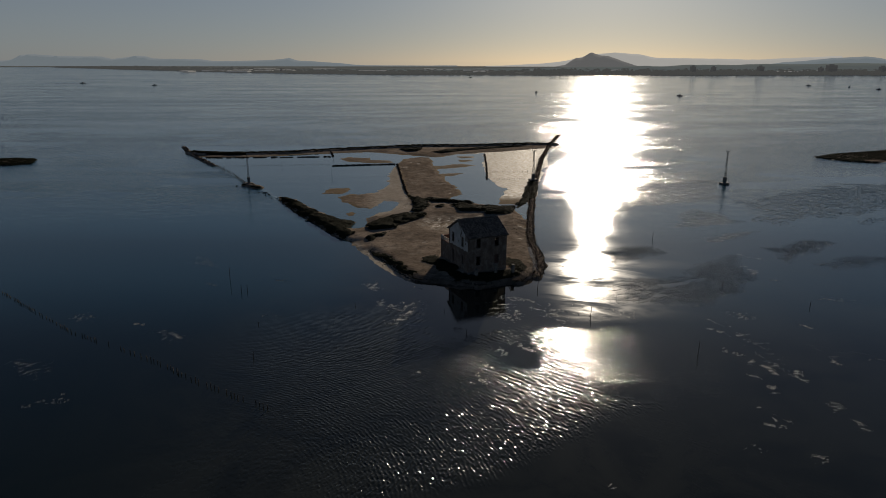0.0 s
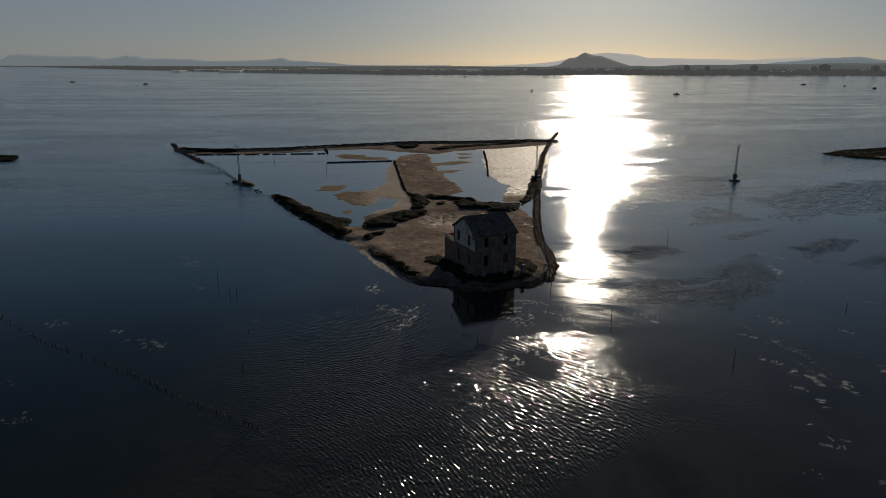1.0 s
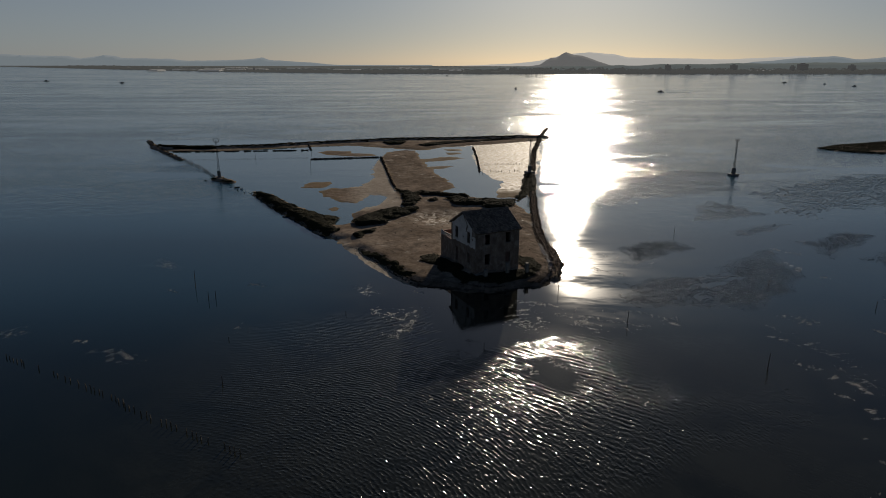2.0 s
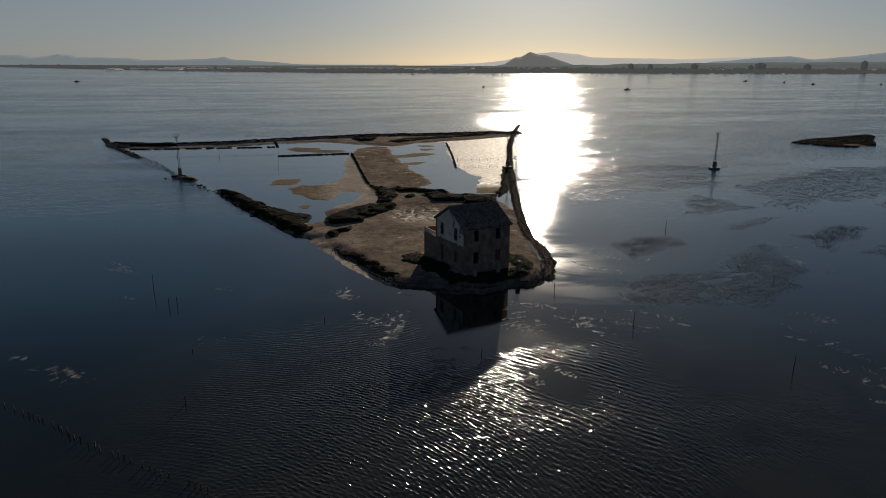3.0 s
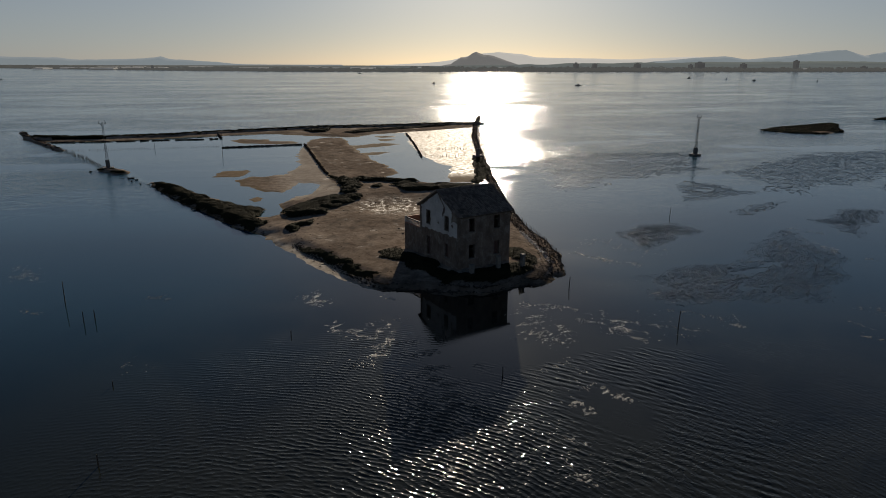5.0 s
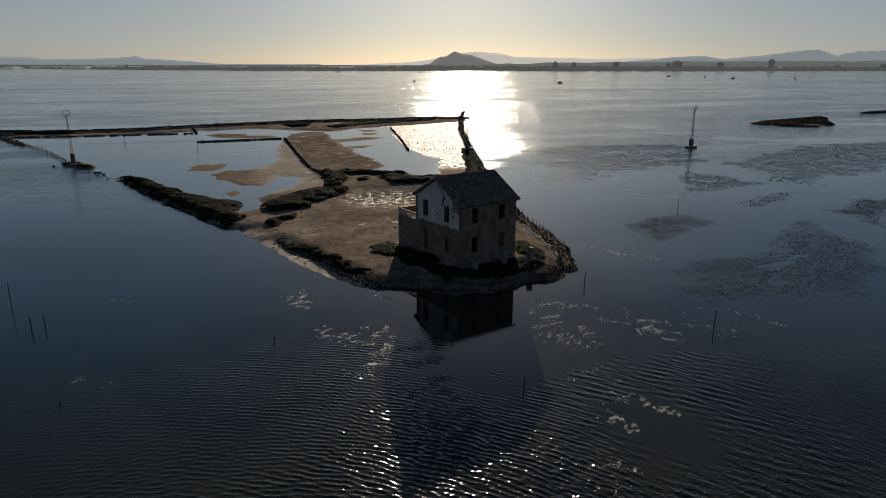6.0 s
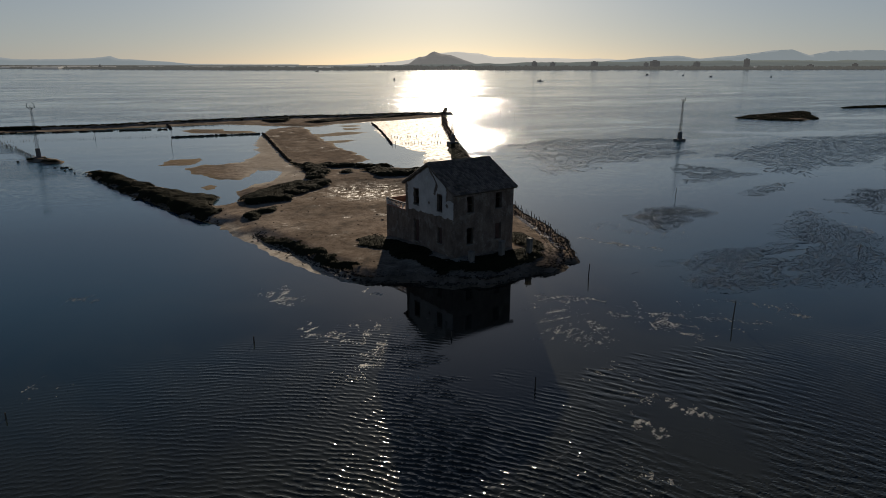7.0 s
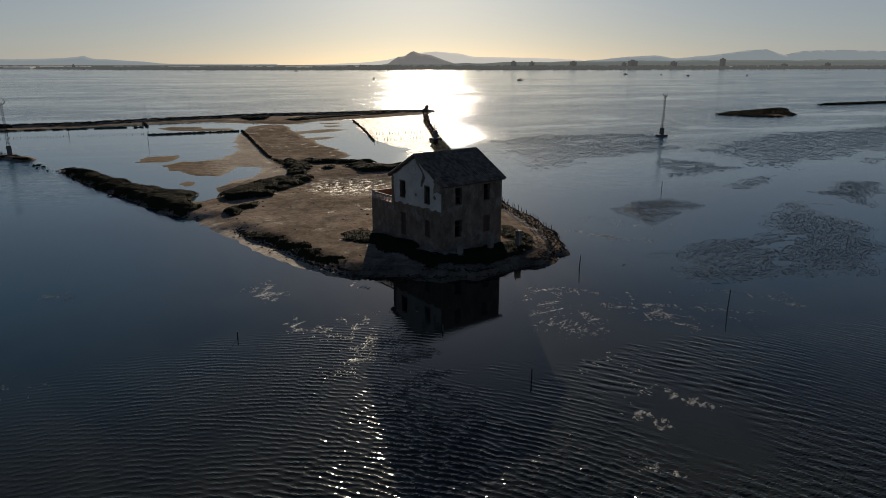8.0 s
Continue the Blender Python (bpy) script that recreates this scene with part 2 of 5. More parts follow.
def make_haze_glow(name, base, glow, power):
    """Distance seen through bright evening air; the haze is put in as glow."""
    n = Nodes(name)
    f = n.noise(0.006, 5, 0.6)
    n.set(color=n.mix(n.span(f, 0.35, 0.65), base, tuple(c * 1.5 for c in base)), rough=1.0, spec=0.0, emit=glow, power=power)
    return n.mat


WATER = make_water()
SOIL = make_land()
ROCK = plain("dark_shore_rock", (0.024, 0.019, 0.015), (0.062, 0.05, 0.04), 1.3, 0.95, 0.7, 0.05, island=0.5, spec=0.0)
RUBBLE = plain("brown_rubble", (0.06, 0.048, 0.038), (0.15, 0.122, 0.098), 1.3, 0.95, 0.7, 0.05, island=0.5, spec=0.0)
RENDER_WALL = make_render()
PLASTER = plain("white_plaster", (0.42, 0.385, 0.345), (0.6, 0.56, 0.51), 0.8, 0.85, 0.3, 0.01)
TILE = plain("clay_roof_tile", (0.11, 0.085, 0.068), (0.24, 0.185, 0.145), 1.6, 0.9, 0.4, 0.02, island=0.32)
BRICK_RED = plain("terracotta_floor", (0.24, 0.12, 0.08), (0.34, 0.18, 0.12), 2.0, 0.8, 0.3, 0.01)
WOOD = plain("weathered_wood", (0.05, 0.04, 0.03), (0.12, 0.095, 0.075), 3.0, 0.85, 0.5, 0.01)
SHUTTER = plain("red_brown_shutter", (0.075, 0.045, 0.036), (0.12, 0.07, 0.055), 3.0, 0.75, 0.4, 0.01)
FOAM = plain("dry_salt_scum", (0.28, 0.255, 0.215), (0.54, 0.5, 0.43), 1.5, 0.55, 0.4, 0.02)
WEED = plain("seagrass_tuft", (0.026, 0.033, 0.038), (0.065, 0.076, 0.083), 0.8, 0.5, 0.2, 0.02, island=0.6, spec=0.25)
CONCRETE = plain("weathered_concrete", (0.13, 0.115, 0.098), (0.24, 0.215, 0.185), 1.5, 0.9, 0.5, 0.02)
STEEL = plain("grey_galvanised_steel", (0.05, 0.05, 0.05), (0.1, 0.095, 0.09), 3.0, 0.7, 0.2, 0.01, metal=0.1)
INSIDE = plain("sooty_inner_wall", (0.1, 0.09, 0.08), (0.2, 0.18, 0.16), 1.0, 0.95, 0.3, 0.02)
# leaf tones set very dark: the bushes' self-shading is put into the colour
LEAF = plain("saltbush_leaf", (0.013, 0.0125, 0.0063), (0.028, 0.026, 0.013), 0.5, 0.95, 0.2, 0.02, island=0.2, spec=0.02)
# far materials glow in place of haze; HILL_SUN most, towards the sun
LAND_FAR = make_haze_glow("far_coastal_plain", (0.1, 0.1, 0.085), (0.16, 0.16, 0.155), 0.35)
HILL_NEAR = make_haze_glow("hazy_hill", (0.07, 0.07, 0.07), (0.17, 0.16, 0.15), 0.9)
PLAIN_RISE = make_haze_glow("far_wooded_rise", (0.05, 0.055, 0.045), (0.125, 0.135, 0.135), 0.75)
HILL_FAR = make_haze_glow("hazy_mountains", (0.06, 0.06, 0.065), (0.205, 0.225, 0.235), 1.0)
HILL_SUN = make_haze_glow("mountains_in_bright_haze", (0.06, 0.06, 0.06), (0.5, 0.46, 0.415), 1.0)
TOWER = make_haze_glow("far_apartment_wall", (0.09, 0.085, 0.08), (0.115, 0.11, 0.105), 0.5)

# ---- building helpers ----


def link(name, bm, mat, parent=None):
    me = bpy.data.meshes.new(name)
    bm.to_mesh(me)
    bm.free()
    me.materials.append(mat)
    ob = new(name, me)
    ob.parent = parent
    return ob


def part(name, bm, mat, parent, label=""):
    """One mesh object under a thing or under a part."""
    return tagged(link(name, bm, mat, parent), label)


def from_arrays(name, verts, faces, mat, parent=None, smooth=False):
    me = bpy.data.meshes.new(name)
    me.from_pydata(np.asarray(verts).tolist(), [], np.asarray(faces).tolist() if isinstance(faces, np.ndarray) else faces)
    me.materials.append(mat)
    if smooth:
        me.polygons.foreach_set("use_smooth", [True] * len(me.polygons))
    me.update()
    ob = new(name, me)
    ob.parent = parent
    return ob


def anchor(name, x, y, z, turn=0.0):
    ob = new(name)
    ob.matrix_world = pose(x, y, z, 0, 0, turn)
    return ob


def add_box(bm, lo, hi, bevel=0.0):
    (x0, y0, z0), (x1, y1, z1) = lo, hi
    vs = [bm.verts.new(p) for p in ((x0, y0, z0), (x1, y0, z0), (x1, y1, z0), (x0, y1, z0), (x0, y0, z1), (x1, y0, z1), (x1, y1, z1), (x0, y1, z1))]
    fs = [bm.faces.new([vs[i] for i in q]) for q in ((3, 2, 1, 0), (4, 5, 6, 7), (0, 1, 5, 4), (1, 2, 6, 5), (2, 3, 7, 6), (3, 0, 4, 7))]
    if bevel:
        es = {e for f in fs for e in f.edges}
        bmesh.ops.bevel(bm, geom=list(es), offset=bevel, segments=1, affect='EDGES')


def box_bm(lo, hi, bevel=0.0):
    bm = bmesh.new()
    add_box(bm, lo, hi, bevel)
    return bm


def add_rod(bm, a, b, r0, r1=None, sides=6):
    """A round bar from a to b."""
    a, b = Vector(a), Vector(b)
    r1 = r0 if r1 is None else r1
    m = (b - a).to_track_quat('Z', 'Y').to_matrix()
    rings = []
    for p, r in ((a, r0), (b, r1)):
        rings.append([bm.verts.new(p + m @ Vector((r * math.cos(2 * math.pi * i / sides), r * math.sin(2 * math.pi * i / sides), 0))) for i in range(sides)])
    for i in range(sides):
        j = (i + 1) % sides
        bm.faces.new((rings[0][i], rings[0][j], rings[1][j], rings[1][i]))
    bm.faces.new(rings[0][::-1])
    bm.faces.new(rings[1])


def rod_bm(a, b, r0, r1=None, sides=6):
    bm = bmesh.new()
    add_rod(bm, a, b, r0, r1, sides)
    return bm


RNG = np.random.default_rng(7)
GRID_NOISE = RNG.random((256, 256))


def vnoise(x, y):
    """Smooth value noise in 0..1 over arrays."""
    x, y = np.asarray(x, float), np.asarray(y, float)
    xi, yi = np.floor(x).astype(int), np.floor(y).astype(int)
    fx, fy = x - xi, y - yi
    fx, fy = fx * fx * (3 - 2 * fx), fy * fy * (3 - 2 * fy)
    g = GRID_NOISE
    a, b = g[xi % 256, yi % 256], g[(xi + 1) % 256, yi % 256]
    c, d = g[xi % 256, (yi + 1) % 256], g[(xi + 1) % 256, (yi + 1) % 256]
    return (a * (1 - fx) + b * fx) * (1 - fy) + (c * (1 - fx) + d * fx) * fy


def fbm(x, y, octaves=4):
    s, a, n = 0.0, 0.5, 0.0
    for k in range(octaves):
        s = s + a * vnoise(x * 2 ** k + 17.3 * k, y * 2 ** k + 9.1 * k)
        n += a
        a *= 0.5
    return s / n


def inside_distance(px, py, poly):
    """Signed distance to a polygon's edge, positive inside."""
    d = np.full(px.shape, 1e9)
    sign = np.zeros(px.shape, bool)
    n = len(poly)
    for i in range(n):
        (x0, y0), (x1, y1) = poly[i], poly[(i + 1) % n]
        ex, ey = x1 - x0, y1 - y0
        t = np.clip(((px - x0) * ex + (py - y0) * ey) / max(ex * ex + ey * ey, 1e-9), 0, 1)
        d = np.minimum(d, np.hypot(px - x0 - t * ex, py - y0 - t * ey))
        cross = ((y0 > py) != (y1 > py)) & (px < (x1 - x0) * (py - y0) / ((y1 - y0) or 1e-9) + x0)
        sign ^= cross
    return np.where(sign, d, -d)


def line_distance(px, py, pts):
    d = np.full(np.shape(px), 1e9)
    for (x0, y0), (x1, y1) in zip(pts, pts[1:]):
        ex, ey = x1 - x0, y1 - y0
        t = np.clip(((px - x0) * ex + (py - y0) * ey) / (ex * ex + ey * ey), 0, 1)
        d = np.minimum(d, np.hypot(px - x0 - t * ex, py - y0 - t * ey))
    return d


# ---- plan of the islet (metres) ----
HOUSE_AT, HOUSE_TURN = (4.58, 114.79), 23.37
SHORE_HOUSE = [(-18.9, 137), (-16.3, 129.2), (-14, 123.4), (-11.8, 119), (-7.8, 113.6), (-4.5, 111), (-1.1, 110.2), (2.1, 109.6), (5.7, 108.9),
               (8.8, 108.7), (11.7, 109.8), (14.5, 111.4), (16.8, 113.5), (19, 119), (19.6, 125), (19.6, 131), (19.4, 137.5), (20, 146), (21.6, 159),
               (20, 172), (10, 181), (-3, 187), (-10, 190), (-12, 178), (-16, 168), (-20, 162), (-19, 154), (-23, 150), (-23, 142)]
WEST_BANK = [(-49.2, 188.6), (-43.1, 176.1), (-37.8, 166.4), (-30.5, 153.9), (-25.6, 146.1), (-21.5, 140.3), (-17, 135), (-15, 147), (-19.6, 147.5),
             (-22.6, 153.6), (-22.3, 158), (-25.9, 160.5), (-29.7, 165.6), (-34.4, 171.3), (-37.6, 176.5), (-42.1, 184.8), (-48.2, 190)]
SAND_WEST = [(-17.9, 253.3), (-19.5, 227.5), (-17.6, 211.4), (-20.1, 197), (-23.9, 194), (-27.8, 194), (-31.2, 189.7), (-29.2, 183.8), (-23.6, 176),
             (-19.9, 174.5), (-18.4, 178.5), (-17, 184.5), (-12.5, 182), (-14.3, 172.2), (-16.8, 168.9), (-20.3, 161.9), (-18.5, 152), (-6, 165), (-9, 193)]
SANDBAR_W = [(-37.3, 195.1), (-35.6, 203), (-30.4, 204.9), (-29.2, 201.2), (-30.3, 194.9), (-33, 193.7)]
SANDBAR_S = [(-26.8, 168.4), (-24.7, 169.8), (-23, 166.5), (-24.8, 164.9)]
FLAT_MID = [(-17.9, 253.3), (-15.5, 268.7), (-10.7, 273.2), (-5.7, 272.5), (-3.4, 251.3), (-1.4, 233.4), (2.9, 210.6), (6.4, 194.7), (2.7, 190.3),
            (0, 183), (-9, 186), (-10.7, 192)]
BAR_A = [(-4, 249), (8, 254.3), (12.2, 250.7), (5.4, 244.4), (-2.5, 241)]
BAR_B = [(-1, 231), (7.9, 232.6), (4.1, 227.4), (0, 226)]
BAR_C = [(6.6, 275.5), (12.8, 276.5), (12.9, 271.5), (7.3, 270)]
BAR_D = [(5.8, 265.2), (11.2, 266), (11.5, 261.8), (6.6, 260)]
SAND_EAST = [(18.2, 286.4), (29.1, 293.3), (48.3, 303), (41, 256.5), (33, 217.4), (27.5, 198.1), (22.5, 178), (16.5, 181), (16.8, 188.3), (20.8, 203.3),
             (18.4, 206.5), (15.6, 219.4), (15.4, 237.6), (15.3, 254.9)]
STRIP_NORTH = [(-104, 278), (-101, 272), (-89, 271.5), (-76, 274), (-64, 279), (-48.9, 284), (-37.7, 288), (-27.3, 286.4), (-18.8, 280), (-10.7, 277), (-2.7, 272.5),
               (6, 282), (18.2, 286), (30, 292), (52, 303), (53, 316), (-10, 309), (-70, 286)]
SANDBAR_N = [(-42.7, 267.5), (-40.1, 273), (-31.1, 270.7), (-29.6, 265), (-22, 263.5), (-20.5, 257.3), (-28.2, 257), (-34.8, 259.5), (-39.6, 261.7)]
BANK_NORTH = [(-109.5, 284.5), (-104, 281.2), (-88, 280), (-70.5, 284), (-52.5, 292), (-32.5, 300), (-10.7, 308.4), (12.4, 309), (37.2, 314.5), (52.7, 316)]
DYKE_EAST = [(17.2, 114.2), (19.5, 122), (20, 129.6), (19.7, 137.5), (20.3, 146), (22.1, 160), (26.3, 188), (31.9, 221), (40.8, 269), (52, 317), (62.6, 357)]
DYKE_NW = [(-120.9, 304.7), (-111, 284.5), (-88.5, 249.5)]
MOUND_POLE = [(-64.5, 207.5), (-65.5, 212), (-62.6, 212.5), (-57.8, 204.6), (-57.9, 201.4), (-60.3, 203.8)]
ISLE_EAST = [(157.4, 273.5), (170.8, 283), (190.4, 290), (207.8, 298.5), (207.1, 293), (196, 281), (185.5, 264.5), (172.5, 258), (164.4, 262.5)]
ISLE_FAR = [(243, 313), (256, 320), (300, 328), (360, 334), (360, 325), (300, 320), (262, 314)]
ISLE_WEST = [(-186, 262), (-175.8, 267.8), (-166.5, 264.7), (-161.7, 254.1), (-166.7, 250), (-178, 249)]
LAND = [(SHORE_HOUSE, 0.75, 0.22), (WEST_BANK, 0.55, 0.28), (SAND_WEST, 0.13, 0.075), (SANDBAR_W, 0.1, 0.06), (SANDBAR_S, 0.07, 0.06), (FLAT_MID, 0.22, 0.11),
        (BAR_A, 0.09, 0.05), (BAR_B, 0.08, 0.05), (BAR_C, 0.09, 0.05), (BAR_D, 0.09, 0.05), (SAND_EAST, 0.04, 0.03), (STRIP_NORTH, 0.3, 0.08),
        (SANDBAR_N, 0.12, 0.06), (MOUND_POLE, 0.6, 0.6)]


def ground_height(px, py, bumps=True):
    """Height of the islet's ground over the water."""
    wx = (fbm(px * 0.35, py * 0.35) - 0.5) * 2.6
    wy = (fbm(px * 0.35 + 50, py * 0.35 + 31) - 0.5) * 3.4
    qx, qy = px + wx, py + wy
    h = np.full(np.shape(px), -0.5)
    for poly, top, slope in LAND:
        h = np.maximum(h, np.minimum(top, inside_distance(qx, qy, poly) * slope))
    # flat sand shelf below the south-western bank
    d0 = inside_distance(px + wx * 0.5, py + wy * 0.5, SHORE_HOUSE)
    low = np.maximum(np.minimum((d0 - 0.8) * 0.07, 0.1), (d0 - 2.2) * 0.35)
    w = np.clip((134 - py) / 8, 0, 1) * np.clip((-4.5 - px) / 3, 0, 1)
    h = np.where(d0 > -1.5, h * (1 - w) + np.minimum(h, low) * w, h)
    hx, hy = px - (HOUSE_AT[0] + 1.5), py - (HOUSE_AT[1] + 6)
    h = np.where(h > 0.2, np.maximum(h, np.minimum(1.05, 1.6 - 0.09 * np.hypot(hx, hy))), h)
    h = h - np.where(h > 0.2, 0.66, 0) * np.exp(-((px - 1.5) / 9.0) ** 2 - ((py - 157) / 8.0) ** 2)
    for line, half, top in ((BANK_NORTH, 3.2, 0.8), (DYKE_EAST, 0.95, 0.5), (DYKE_NW, 1.2, 0.55)):
        d = line_distance(px + wx * 0.35, py + wy * 0.35, line)
        h = np.maximum(h, np.minimum(top, (half - d) * top))
    if bumps:
        land = np.clip(h * 3 + 0.4, 0, 1)
        h = h + land * ((fbm(px * 0.22 + 7, py * 0.16) - 0.5) * 0.16 + (fbm(px * 1.1, py * 1.1 + 3) - 0.5) * 0.07)
    return h


def terrain(name, x0, x1, y0, y1, step, height, mat):
    xs, ys = np.arange(x0, x1 + step / 2, step), np.arange(y0, y1 + step / 2, step)
    gx, gy = np.meshgrid(xs, ys, indexing='ij')
    gz = height(gx, gy)
    idx = np.arange(gx.size).reshape(gx.shape)
    quads = np.stack([idx[:-1, :-1], idx[1:, :-1], idx[1:, 1:], idx[:-1, 1:]], -1).reshape(-1, 4)
    zq = gz.ravel()[quads].max(1)
    quads = quads[zq > -0.22]
    used, inv = np.unique(quads, return_inverse=True)
    v = np.stack([gx.ravel(), gy.ravel(), gz.ravel()], -1)[used]
    return from_arrays(name, v, inv.reshape(-1, 4), mat, smooth=True)


# ---- water, islet, shore ----


def build_water():
    """One sheet to the horizon; south of the house it carries wind ripples, faceted as they glint."""
    x0, x1, y0, y1 = -36.0, 40.0, 48.0, 104.0
    xs = np.linspace(x0, x1, int((x1 - x0) / 0.115) + 1)
    ys = np.concatenate([np.linspace(y0, 74, int((74 - y0) / 0.15), endpoint=False), np.linspace(74, y1, int((y1 - 74) / 0.095) + 1)])
    gx, gy = np.meshgrid(xs, ys, indexing='ij')
    gx = gx.astype(np.float64)
    edge = np.minimum.reduce([gx - x0, x1 - gx, gy - y0, y1 - gy])
    far = fbm(gx * 0.045 + 3, gy * 0.07 + 8)
    mask = np.clip((95 - 4.5 * np.clip((gx + 3) / 4, 0, 1) + 0.3 * np.clip(-3 - gx, 0, 12) + 0.3 * np.clip(gx - 7, 0, 8) - gy + (far - 0.5) * 11 + (fbm(gx * 0.5, gy * 0.7) - 0.5) * 7) / (6 - 3.5 * np.clip((gx - 3) / 6, 0, 1)), 0, 1)
    # calm water again farther south
    mask *= np.clip((gy - (51.5 + 0.55 * gx) + (far - 0.5) * 10) / 3, 0.06, 1)
    mask *= np.clip(0.55 + 2.2 * (fbm(gx * 0.06, gy * 0.09 + 40) - 0.3), 0.8, 1.15)
    # a calm hole with scum in it, south-east of the house
    hole = np.hypot((gx - 10.2) / 3.9, (gy - 81.8) / 5.6) + (fbm(gx * 0.45 + 5, gy * 0.35) - 0.5) * 0.9
    mask *= np.clip((hole - 0.75) / 0.35, 0.04, 1)
    mask = np.maximum(mask, 0.75 * np.exp(-((gx + 8) / 4.5) ** 2 - ((gy - 97.5) / 4.5) ** 2))
    lee = np.clip((gx - 2) / 6, 0, 1) * np.clip((gy - 56) / 13, 0, 1)
    mask *= 1 - 0.25 * np.clip((gx - 12) / 12, 0, 1)
    mask *= np.clip(edge / 5, 0, 1) * np.clip((gx + 32) / 27, 0.12, 1)
    rng = np.random.default_rng(21)
    z = np.zeros_like(gx)
    # wavelets fan out from the south-west; no group of them rises far above the rest
    swell = np.zeros(gx.shape, complex)
    for k in range(7):
        lam = rng.uniform(0.32, 0.5)
        cx, cy = rng.normal(-27, 5.0), rng.normal(53, 5.0)
        slope = 0.13 * rng.uniform(0.75, 1.25)
        wob = fbm(gx * 0.16 + k * 3.1, gy * 0.16 + k * 1.7, 3)
        th = 2 * math.pi / lam * np.hypot(gx - cx, gy - cy) + rng.uniform(0, 6.28) + wob * 11
        swell += slope * lam / (2 * math.pi) * np.exp(1j * th)
    high = np.abs(swell) + 1e-9
    top = 0.0185 + 0.005 * np.clip((2 - gx) / 7, 0, 1)
    unit = swell / high
    z = top * np.tanh(high / top) * (unit.real + 0.25 * (unit * unit).real)
    z *= np.clip((np.hypot(gx + 27, gy - 53) - 9) / 9, 0, 1) * (1 - 0.65 * lee)
    # east of the house the wavelets run longer and gentler
    for k in range(6):
        lam, a = rng.uniform(0.62, 1.0), radians(rng.normal(42, 17))
        th = 2 * math.pi / lam * (math.sin(a) * gx + math.cos(a) * gy) + rng.uniform(0, 6.28) + 7 * fbm(gx * 0.22 + k * 2.3, gy * 0.22 + k * 4.1, 2)
        z += lee * np.clip((24 - gx) / 8, 0.12, 1) * 0.043 * lam / (2 * math.pi) * np.cos(th)
    z += (vnoise(gx * 3.2, gy * 2.6) - 0.5) * (0.014 + 0.034 * np.clip((87 - gy) / 8, 0, 1)) * (1 - 0.6 * lee)
    # a crossing train off the western shore
    near = np.exp(-((gx + 8) / 5) ** 2 - ((gy - 90) / 7) ** 2)
    for deg, lam in ((48, 0.36), (55, 0.42), (61, 0.39)):
        a = radians(deg)
        th = 2 * math.pi / lam * (math.sin(a) * gx + math.cos(a) * gy) + 6 * fbm(gx * 0.2 + deg, gy * 0.2, 2)
        z += near * 0.085 * lam / (2 * math.pi) * np.cos(th)
    # short chop on top, stronger in the open south
    z += rng.normal(0, 1, gx.shape) * (1 + 0.25 * lee) * (0.0013 + 0.0024 * np.clip((84 - gy) / 8, 0, 1))
    z *= mask
    inner = edge > 1e-6
    jit = rng.uniform(-0.022, 0.022, (2,) + gx.shape) * inner
    v = np.stack([gx + jit[0], gy + jit[1], z], -1).reshape(-1, 3)
    idx = np.arange(gx.size).reshape(gx.shape)
    a, b, c, d = idx[:-1, :-1].ravel(), idx[1:, :-1].ravel(), idx[1:, 1:].ravel(), idx[:-1, 1:].ravel()
    flip = rng.random(len(a)) < 0.5
    t1 = np.where(flip[:, None], np.stack([a, b, c], -1), np.stack([a, b, d], -1))
    t2 = np.where(flip[:, None], np.stack([a, c, d], -1), np.stack([b, c, d], -1))
    n = len(v)
    w = 4990.0
    outer = np.array([(-w, -w, 0), (w, -w, 0), (w, y0, 0), (-w, y0, 0), (-w, y1, 0), (w, y1, 0), (w, w, 0), (-w, w, 0), (x0, y0, 0), (x0, y1, 0), (x1, y0, 0), (x1, y1, 0)])
    quads = [(0, 1, 2, 3), (4, 5, 6, 7), (3, 8, 9, 4), (10, 2, 5, 11)]
    faces = np.concatenate([t1, t2]).tolist() + [tuple(n + i for i in q) for q in quads]
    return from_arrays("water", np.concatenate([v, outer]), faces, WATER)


water = tagged(build_water(), "dark rippled lagoon water reflecting a low sun", "water", kind="structure")
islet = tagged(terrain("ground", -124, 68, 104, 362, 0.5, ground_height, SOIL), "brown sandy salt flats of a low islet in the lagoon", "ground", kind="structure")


def isle(poly, top, slope, label, step=0.8):
    xs, ys = [p[0] for p in poly], [p[1] for p in poly]

    def height(px, py):
        w = (fbm(px * 0.3, py * 0.3) - 0.5) * 5
        return np.minimum(top, inside_distance(px + w, py + w, poly) * slope) + (fbm(px * 0.6, py * 0.6) - 0.5) * 0.15
    return tagged(terrain("sandbank", min(xs) - 4, max(xs) + 4, min(ys) - 4, max(ys) + 4, step, height, SOIL), label, "islet")


isle(ISLE_EAST, 0.4, 0.2, "low dark islet overgrown with saltbush")
isle(ISLE_FAR, 0.4, 0.2, "long thin islet overgrown with saltbush")
isle(ISLE_WEST, 0.4, 0.2, "small low islet with dark saltbush")

# ---- far shore, hills, towers ----


